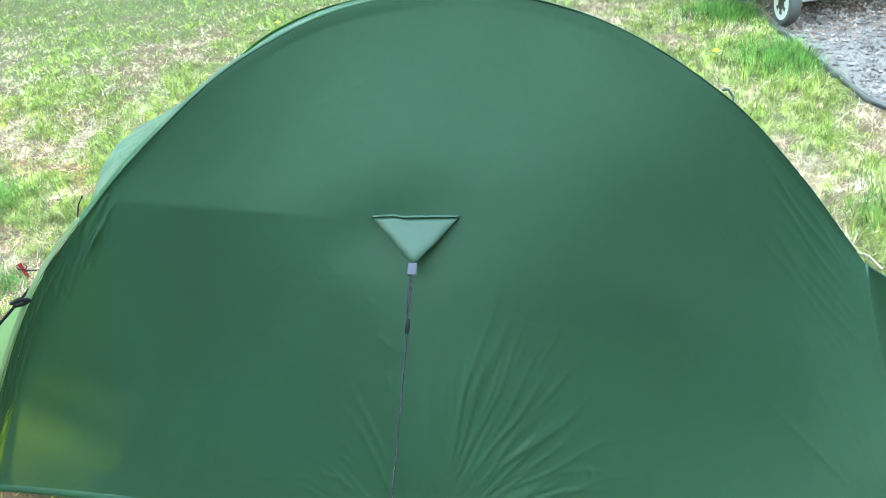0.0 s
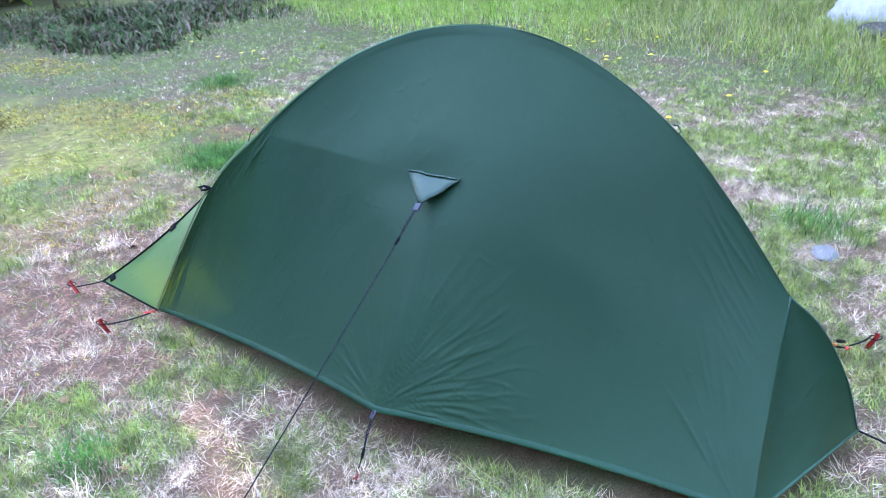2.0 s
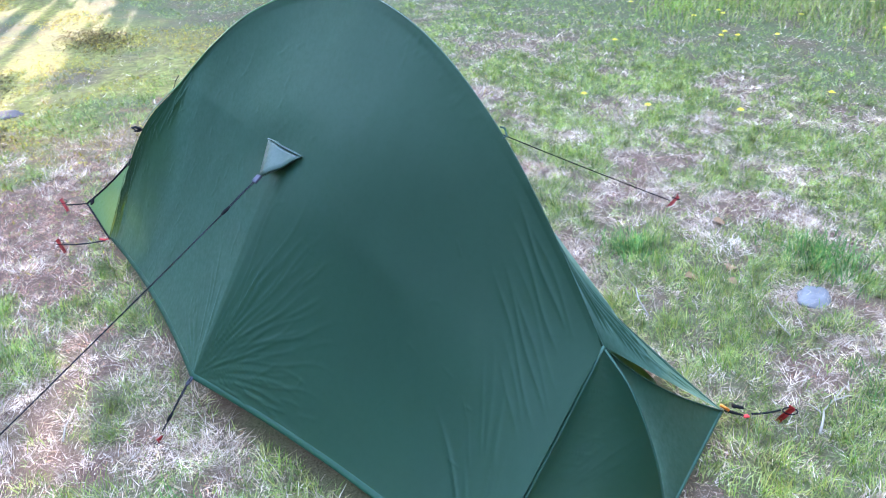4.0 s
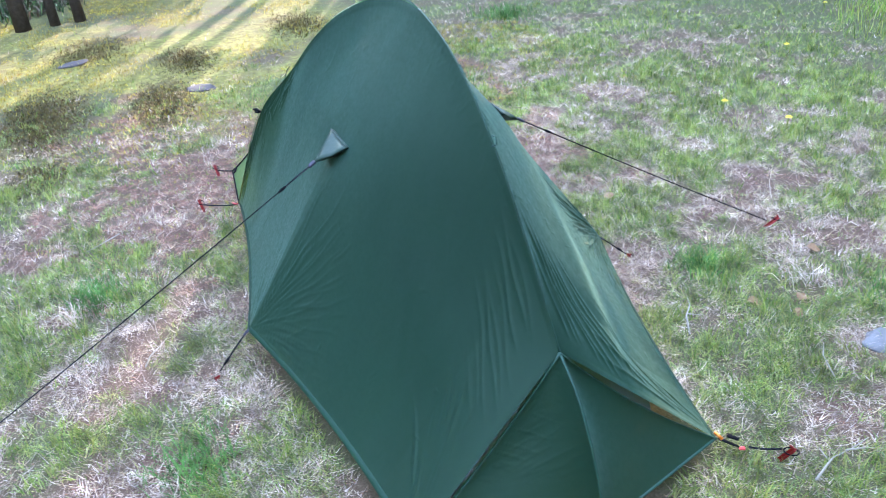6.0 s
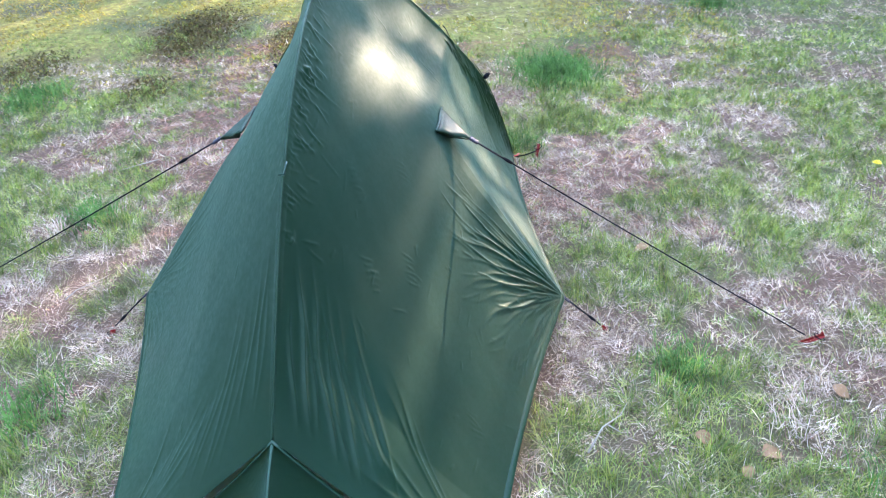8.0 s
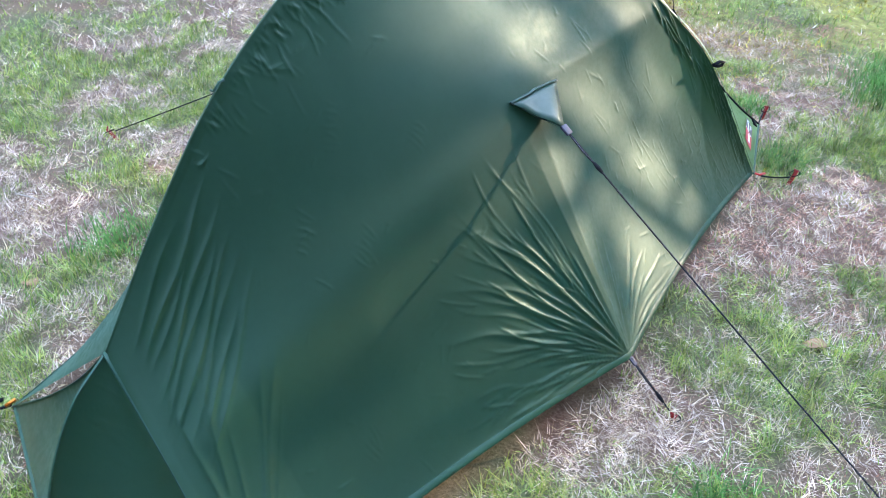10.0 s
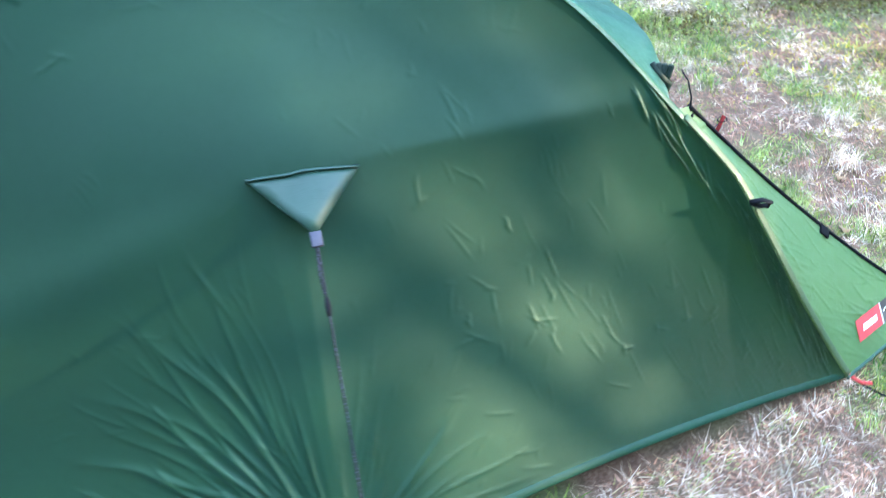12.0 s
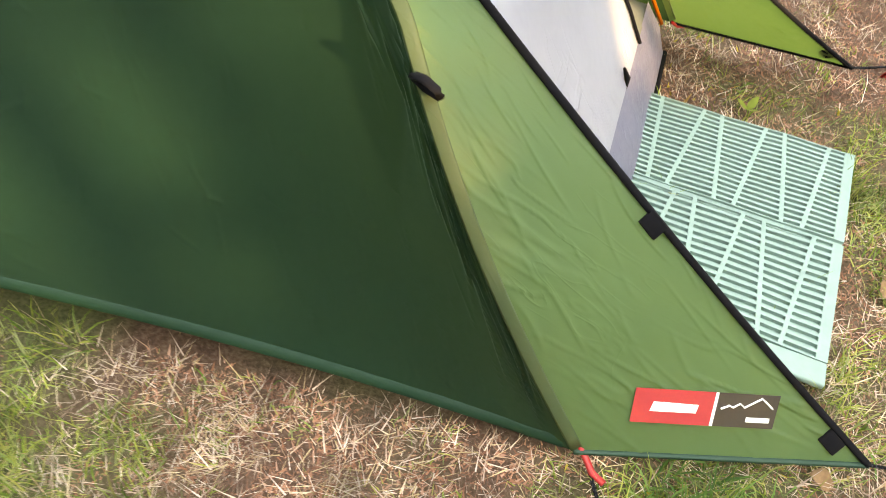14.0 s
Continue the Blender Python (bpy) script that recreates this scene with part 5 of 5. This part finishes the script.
twig([(1.26, 0.62), (1.235, 0.68), (1.215, 0.72), (1.205, 0.80), (1.20, 0.86)], 0.004, [[(1.225, 0.70), (1.20, 0.70), (1.17, 0.715)], [(1.208, 0.77), (1.23, 0.82), (1.235, 0.85)]])
twig([(0.57, 0.72), (0.48, 0.77), (0.42, 0.83), (0.36, 0.86)], 0.0035, [[(0.46, 0.785), (0.50, 0.82)]])
twig([(-0.12, -1.07), (-0.17, -1.05), (-0.24, -1.01), (-0.29, -0.985)], 0.003)
twig([(0.52, -1.45), (0.50, -1.36), (0.485, -1.30)], 0.003)
twig([(0.95, 0.98), (0.86, 1.02), (0.80, 1.08)], 0.003)
twig([(-1.30, -1.15), (-1.22, -1.22), (-1.18, -1.3)], 0.003)


def dead_leaf(at, size, yaw):
    bm = bmesh.new()
    rows = []
    for i, f in enumerate(np.linspace(0, 1, 7)):
        wd = size * 0.42 * math.sin(math.pi * (0.06 + 0.9 * f)) ** 0.8
        rows.append([bm.verts.new((size * (f - 0.5), wd * k, 0.010 + 0.006 * abs(k) + 0.006 * math.sin(f * 5))) for k in (-1, 0, 1)])
    for a, b in zip(rows, rows[1:]):
        for k in range(2):
            bm.faces.new((a[k], a[k + 1], b[k + 1], b[k]))
    ob = part("dead_leaf", bm, LEAF_DRY, None)
    ob.matrix_world = pose(at[0], at[1], float(ground_z(np.array(at[0]), np.array(at[1]))), 8, 6, yaw)
    return tagged(ob, "curled brown dead leaf on the lawn", "leaf", "dead leaves")


for i, at in enumerate(((0.62, 1.14), (0.50, 1.05), (0.55, 1.22), (-1.66, 0.475), (-1.78, 0.05), (-0.5, 1.05), (-1.1, -1.1), (0.3, 1.5), (1.35, 0.9), (-0.6, -1.2), (-2.0, -0.2), (0.75, -0.95))):
    dead_leaf(at, 0.04 + 0.012 * (i % 3), i * 57)


def dandelion():
    d = thing("dandelion", (0, 0, 0), "yellow dandelion flower on a short stalk", "dandelion", "dandelions")
    bm = bmesh.new()
    tube(bm, [(0, 0, 0), (0.003, 0.002, 0.04), (0, 0, 0.075)], 0.0022, 6)
    part("stalk", bm, GREEN, d)
    bm = bmesh.new()
    for ring in range(3):
        n = 14 - ring * 3
        for k in range(n):
            a = 2 * math.pi * k / n + ring * 0.3
            r, z = 0.02 - ring * 0.005, 0.076 + ring * 0.004
            c, s_ = math.cos(a), math.sin(a)
            bm.faces.new([bm.verts.new(p) for p in ((0, 0, z), (c * r - s_ * 0.003, s_ * r + c * 0.003, z + 0.004), (c * r + s_ * 0.003, s_ * r - c * 0.003, z + 0.004))])
    part("petals", bm, YELLOW, d, "yellow petals")
    return d


flower = dandelion()
for i, (fx, fy) in enumerate(((-4.82, 2.69), (-1.75, 4.42), (-1.28, 3.93), (-1.85, 4.5), (-1.4, 3.94), (-1.15, 2.2), (0.85, 4.7), (-0.35, 2.6), (-2.6, 4.3), (-4.0, 4.4), (-0.75, 2.3))):
    m = pose(fx, fy, float(ground_z(np.array(fx), np.array(fy))), 0, 0, i * 50)
    if i == 0:
        flower.matrix_world = m
    else:
        copy_thing(flower, m)
for i in range(26):
    fx, fy = rng.uniform(-6.0, 1.0), rng.uniform(2.2, 5.6)
    if not in_gravel(fx, fy):
        copy_thing(flower, pose(fx, fy, float(ground_z(np.array(fx), np.array(fy))), 0, 0, 40 * i))

# broad-leaved weed beside the mat
weed = thing("weed", (-1.49, -0.36, 0), "small bright green broad-leaved weed beside the mat", "weed")
weed.scale = (0.6, 0.6, 0.6)
for k in range(3):
    bm = bmesh.new()
    for f0, f1 in ((0, 0.35), (0.35, 0.7), (0.7, 1.0)):
        w0, w1 = 0.016 * math.sin(math.pi * (0.1 + 0.85 * f0)), 0.016 * math.sin(math.pi * (0.1 + 0.85 * f1))
        bm.faces.new([bm.verts.new(p) for p in ((0.05 * f0, -w0, 0.02 + 0.035 * f0), (0.05 * f1, -w1, 0.02 + 0.035 * f1), (0.05 * f1, w1, 0.02 + 0.035 * f1), (0.05 * f0, w0, 0.02 + 0.035 * f0))])
    bmesh.ops.remove_doubles(bm, verts=bm.verts, dist=0.0005)
    ob = part("leaf", bm, GREEN, weed)
    ob.rotation_euler = (0, 0, k * 2.1)

# ---------------------------------------------------------------- gravel and border
n = 24000
sx, sy = rng.uniform(0.6, 4.6, n), rng.uniform(1.9, 6.2, n)
k = in_gravel(sx, sy) & (rng.uniform(0, 1, n) < np.clip(1.3 - (sy - 2) * 0.2, 0.3, 1))
sx, sy = sx[k], sy[k]
n = len(sx)
octa = np.array([(1, 0, 0), (0, 1, 0), (-1, 0, 0), (0, -1, 0), (0, 0, 0.8), (0, 0, -0.6)])
of = np.array([(0, 1, 4), (1, 2, 4), (2, 3, 4), (3, 0, 4), (1, 0, 5), (2, 1, 5), (3, 2, 5), (0, 3, 5)])
rad = rng.uniform(0.007, 0.016, n)
rot = rng.uniform(0, 6.28, n)
v = octa[None] * rng.uniform(0.6, 1.25, (n, 6, 1)) * rad[:, None, None]
vx = v[..., 0] * np.cos(rot)[:, None] - v[..., 1] * np.sin(rot)[:, None] + sx[:, None]
vy = v[..., 0] * np.sin(rot)[:, None] + v[..., 1] * np.cos(rot)[:, None] + sy[:, None]
vz = v[..., 2] + (ground_z(sx, sy) + rng.uniform(0.0, 0.012, n))[:, None]
gv = np.stack([vx, vy, vz], -1).reshape(-1, 3)
gf = (of[None] + (np.arange(n) * 6)[:, None, None]).reshape(-1, 3).tolist()
tagged(mesh_part("gravel", gv, gf, GRAVEL, None, "", False), "pinkish grey crushed stone gravel", "gravel", kind="stuff")
x, y = rng.uniform(0.8, 3.5, 9000), rng.uniform(2.9, 5.6, 9000)
k = in_gravel(x, y)
blades("gravel_litter", x[k], y[k], rng.uniform(0.015, 0.04, k.sum()), rng.uniform(0.008, 0.016, k.sum()), rng.uniform(1.1, 1.5, k.sum()), LITTER, "brown leaf litter over the gravel", "leaf litter", 0.2)
bm = bmesh.new()
line = [(2.6, 1.90), (2.0, 1.91), (1.60, 1.92), (1.55, 2.0), (1.36, 2.8), (1.12, 3.75), (0.9, 4.6), (0.72, 5.35)]
tube(bm, [(x_, y_, 0.002) for x_, y_ in line], 0.013, 8, 1.3)
tagged(part("border_edging", bm, EDGING), "black plastic edging between lawn and gravel", "edging", kind="structure")

# ---------------------------------------------------------------- covered grill cart
grill = thing("grill_cart", (1.7, 3.7, 0), "covered barbecue cart on two wheels standing on gravel", "grill")


def cloth_box(z0, z1, grow0, grow1, mat_, name, label, seed):
    """A draped ring of cloth with soft folds round the cart."""
    verts, n, rows = [], 120, 14
    for r in range(rows + 1):
        f = r / rows
        z = z0 + (z1 - z0) * f
        g = grow0 + (grow1 - grow0) * f
        for k_ in range(n):
            a = 2 * math.pi * k_ / n
            c, s_ = math.cos(a), math.sin(a)
            e = 0.28
            px = math.copysign(abs(c) ** e, c) * (0.52 + g)
            py = math.copysign(abs(s_) ** e, s_) * (0.55 + g)
            fold = 0.018 * math.sin(a * 11 + 2 * math.sin(a * 3 + seed)) * (1 - f) + 0.008 * math.sin(a * 23 + z * 9)
            verts.append((px * (1 + fold), py * (1 + fold), z + 0.02 * math.sin(a * 5 + seed) * (1 - f)))
    faces = [(r * n + k_, r * n + (k_ + 1) % n, (r + 1) * n + (k_ + 1) % n, (r + 1) * n + k_) for r in range(rows) for k_ in range(n)]
    if name == "cover_top":
        faces.append(tuple(rows * n + k_ for k_ in range(n)))
    return mesh_part(name, verts, faces, mat_, grill, label)


cloth_box(0.24, 0.54, 0.03, 0.0, COVER, "cover_skirt", "tan cloth skirt of the cover", 1)
cloth_box(0.535, 1.12, 0.012, -0.06, COVER_TOP, "cover_top", "cream upper half of the cover", 2)


def wheel(x0, y0):
    bm = bmesh.new()
    R = 0.125
    pr = [(R * 0.72, -0.03), (R * 0.95, -0.032), (R, -0.018), (R, 0.018), (R * 0.95, 0.032), (R * 0.72, 0.03)]
    n_ = 40
    ring = [[bm.verts.new((d, r * math.cos(a), r * math.sin(a))) for r, d in pr] for a in [2 * math.pi * k_ / n_ for k_ in range(n_)]]
    for a in range(n_):
        for b in range(len(pr)):
            bm.faces.new((ring[a][b], ring[a][(b + 1) % len(pr)], ring[(a + 1) % n_][(b + 1) % len(pr)], ring[(a + 1) % n_][b]))
    tyre = part("wheel", bm, TYRE, grill, "dark rubber tyre")
    tyre.location = (x0 - 1.7, y0 - 3.7, R - 0.01)
    bm = bmesh.new()
    for a0 in range(n_):
        a, b = 2 * math.pi * a0 / n_, 2 * math.pi * (a0 + 1) / n_
        r1 = R * 0.74
        r0 = lambda q: R * (0.40 + 0.10 * (1 if math.sin(q * 6) > 0 else -1))
        bm.faces.new([bm.verts.new((-0.031, r * math.cos(q), r * math.sin(q))) for r, q in ((r0(a), a), (r1, a), (r1, b), (r0(a), b))])
    part("rim", bm, HUB, tyre, "pale grey spoked rim")
    bm = bmesh.new()
    bmesh.ops.create_circle(bm, cap_ends=True, segments=24, radius=R * 0.52, matrix=pose(-0.028, 0, 0, 0, 90, 0))
    part("hub_recess", bm, BLACKM, tyre, "black hub recess")
    return tyre


wheel(1.36, 3.13)
wheel(2.30, 3.13)
bm = bmesh.new()
tube(bm, [(-0.34, -0.57, 0.115), (0.6, -0.57, 0.115)], 0.007, 8)
part("axle", bm, STEEL, grill, "bare steel axle rod")
for lx in (1.16, 2.2):
    bm = bmesh.new()
    tube(bm, [(lx - 1.7, 0.48, 0.0), (lx - 1.7, 0.48, 0.06), (lx - 1.68, 0.46, 0.5)], [0.03, 0.022, 0.02], 8)
    part("leg", bm, BLACKM, grill, "black metal leg")
bm = bmesh.new()
box(bm, Matrix.Translation((0, 0, 0.27)), 0.86, 0.98, 0.05, 0.01)
part("bottom_shelf", bm, BLACKM, grill, "black metal bottom shelf")
grill.matrix_world = pose(1.54, 3.77, 0, 0, 0, 15)


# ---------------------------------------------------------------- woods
# openings cut in the unseen crowns to steer sun patches onto the tent: y, z, half width, half height in the plane x =
# -12, share of leaves left
SUN_PATCH_OPENINGS = ((5.76, 4.18, 0.20, 0.20, 0.28), (6.0, 3.77, 0.62, 0.53, 0.06), (4.58, 3.20, 0.24, 0.18, 0.06))


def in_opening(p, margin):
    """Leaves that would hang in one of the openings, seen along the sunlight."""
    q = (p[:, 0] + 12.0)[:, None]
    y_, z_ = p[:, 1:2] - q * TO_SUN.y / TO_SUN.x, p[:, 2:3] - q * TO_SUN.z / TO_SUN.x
    o = np.array(SUN_PATCH_OPENINGS)
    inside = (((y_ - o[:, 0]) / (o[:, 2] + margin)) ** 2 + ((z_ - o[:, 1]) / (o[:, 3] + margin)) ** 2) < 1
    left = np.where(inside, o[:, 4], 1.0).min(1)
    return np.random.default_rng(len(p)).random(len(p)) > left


def tree(at, height, crown_r, crown_z, seed, leaves=3600, trunk=0.13, top=None, leaf=1.0, name="tree", label="dark-barked woodland tree with a loose, unseen leafy crown that blocks light", category="tree", group="woodland trees"):
    r = random.Random(seed)
    t = thing(name, (*at, 0), label, category, group)
    bm = bmesh.new()
    lean = Vector((r.uniform(-0.3, 0.3), r.uniform(-0.3, 0.3), 0)) * min(1, height / 6)
    pts = [Vector((lean.x * f * f, lean.y * f * f, height * f - 0.05)) for f in np.linspace(0, 1, 9)]
    tube(bm, pts, [trunk * (1.25 if i == 0 else 1) * (1 - 0.85 * i / 8) for i in range(9)], 10)
    low = max(crown_z / height, 0.15)
    for k_ in range(11):
        f = r.uniform(low, 0.95)
        p = Vector((lean.x * f * f, lean.y * f * f, height * f))
        a = r.uniform(0, 6.28)
        d = Vector((math.cos(a), math.sin(a), r.uniform(0.0, 0.4))) * crown_r * r.uniform(0.5, 0.9)
        tube(bm, [p, p + d * 0.5 + Vector((0, 0, 0.1)), p + d], [trunk * 0.35, trunk * 0.2, trunk * 0.06], 6)
    part("trunk", bm, BARK, t)
    g = np.random.default_rng(seed)
    hi = top or height
    cl = []
    for _ in range(max(7, leaves // 90)):
        a, q = r.uniform(0, 6.28), crown_r * math.sqrt(r.random())
        cl.append((math.cos(a) * q, math.sin(a) * q, r.uniform(crown_z + 0.2, hi)))
    c = np.array(cl)[g.integers(0, len(cl), leaves)] + g.normal(0, max(0.30 * leaf, 0.2), (leaves, 3))
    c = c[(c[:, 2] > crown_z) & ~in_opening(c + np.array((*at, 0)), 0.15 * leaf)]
    m_ = len(c)
    d1, d2 = g.normal(0, 1, (m_, 3)), g.normal(0, 1, (m_, 3))
    d1 /= np.linalg.norm(d1, axis=1)[:, None]
    d2 -= d1 * (d1 * d2).sum(1)[:, None]
    d2 /= np.linalg.norm(d2, axis=1)[:, None]
    sz = g.uniform(0.13, 0.27, (m_, 1)) * leaf
    v_ = np.stack([c - d1 * sz, c + d2 * sz * 0.5, c + d1 * sz, c - d2 * sz * 0.5], 1).reshape(-1, 3)
    f_ = np.arange(m_ * 4).reshape(-1, 4).tolist()
    mesh_part("crown", v_, f_, FOLIAGE, t, "", False)
    return t


# x, y, height, crown radius, crown base, leaves
WOODS_FRONT = ((-6.95, -2.08, 6.5, 1.0, 4.6, 700), (-7.0, -1.77, 6.0, 0.9, 4.7, 600), (-7.05, -1.52, 6.2, 0.8, 4.8, 500), (-12.0, -2.0, 6.0, 1.9, 3.0, 4200), (-12.3, 0.4, 6.2, 1.8, 2.9, 4400), (-11.8, 2.5, 6.5, 1.4, 2.8, 4400), (-12.1, 3.75, 6.6, 0.7, 2.8, 3000), (-12.3, 4.1, 6.6, 0.4, 4.0, 1600), (-12.0, 5.95, 6.8, 1.1, 4.6, 2400), (-11.9, 7.8, 7.0, 1.3, 0.5, 5000))
WOODS_BACK = ((-12.3, 9.9, 7.0, 1.6, 0.6, 5500), (-12.0, 12.3, 7.0, 1.8, 0.6, 5000), (-14.4, 9.6, 7.2, 1.3, 0.8, 4000), (-15.0, -1.0, 7.0, 2.2, 4.4, 2600), (-14.8, 1.8, 7.0, 1.7, 4.4, 2600), (-15.2, 4.4, 7.2, 1.7, 5.4, 2200), (-12.6, -5.2, 6.0, 2.0, 2.8, 3800), (-11.5, -8.0, 6.0, 2.0, 1.5, 4200))
for i, (tx, ty, hh, cr, cz, nl) in enumerate(WOODS_FRONT + WOODS_BACK):
    tree((tx, ty), hh, cr, cz, 40 + i, nl, (0.07, 0.045, 0.05)[i] if i < 3 else 0.10)
# unseen small-leaved trees, added to filter the sun around those openings
for i, (tx, ty, nl) in enumerate(((-11.9, 5.75, 24000), (-12.2, 5.1, 11000), (-12.1, 6.9, 11000))):
    tree((tx, ty), 6.4, 0.85, 0.4, 90 + i, nl, 0.06, 5.6, 0.42, "sun_filter_tree", "unseen dense young tree with small leaves, added to filter the sun", "tree", "young woodland trees")
# unseen saplings, added to break the low sunlight into dapples
for i, ty in enumerate((1.1, 2.3, 3.4, 4.3)):
    tree((-10.6 + 0.3 * math.sin(i * 3.0), ty), 3.4, 0.8, 1.3, 200 + i, 130, 0.03, 3.0, name="sapling", label="unseen thin sapling with sparse leaves, added to dapple the sun", category="sapling", group="saplings")
for i in range(6):
    tree((-10.9 + 0.5 * math.sin(i * 2.3), -6.5 + 1.4 * i), 3.6, 0.75, 0.9, 300 + i, 200, 0.025, 3.3, 0.5, "sapling", "unseen thin sapling with sparse leaves, added to dapple the sun", "sapling", "saplings")
# unseen hedge of trees, added to block warm horizon sky
for i in range(5):
    a = radians(203 + 10 * i)
    tree((13.0 * math.cos(a), 13.0 * math.sin(a)), 5.6 + 0.4 * math.sin(i * 1.7), 2.0, 0.2, 320 + i, 5500, leaf=1.4)
for i in range(9):
    tree((-12.6 + 0.4 * math.sin(i * 2.7), -5.0 + 1.15 * i), 1.2, 0.75, 0.05, 220 + i, 1500, 0.04, 1.0, 0.8, "shrub", "low dark undergrowth at the edge of the woods", "shrub", "woodland undergrowth")
# unseen row on the far side, added to keep low sky off the tent
for i in range(9):
    tree((-7.5 + 1.75 * i, 9.8 + 0.8 * math.sin(i * 2.1)), 8.6 + math.sin(i * 1.9), 1.6, 0.3, 140 + i, 4200, leaf=1.4)
# unseen shrubs, added to close the low sky under the crowns
for i in range(9):
    tree((-18.6 + 0.5 * math.sin(i * 1.3), -10.5 + 2.9 * i), 2.2, 1.5, 0.1, 260 + i, 1500, 0.06, 1.5, 1.6, "shrub", "unseen dark shrub added to block low sky behind the woods", "shrub", "woodland shrubs")
# unseen ring of trees, its height set to limit skylight on the tent
for i in range(11):
    a = radians(-118 + 15.5 * i)
    rr = 14.0 + 1.6 * math.sin(i * 2.3)
    tree((rr * math.cos(a), rr * math.sin(a) + 1.0), (6.6 if i < 6 else 7.6) + math.sin(i * 1.9), 2.3, 0.3, 160 + i, 4600, leaf=1.8)
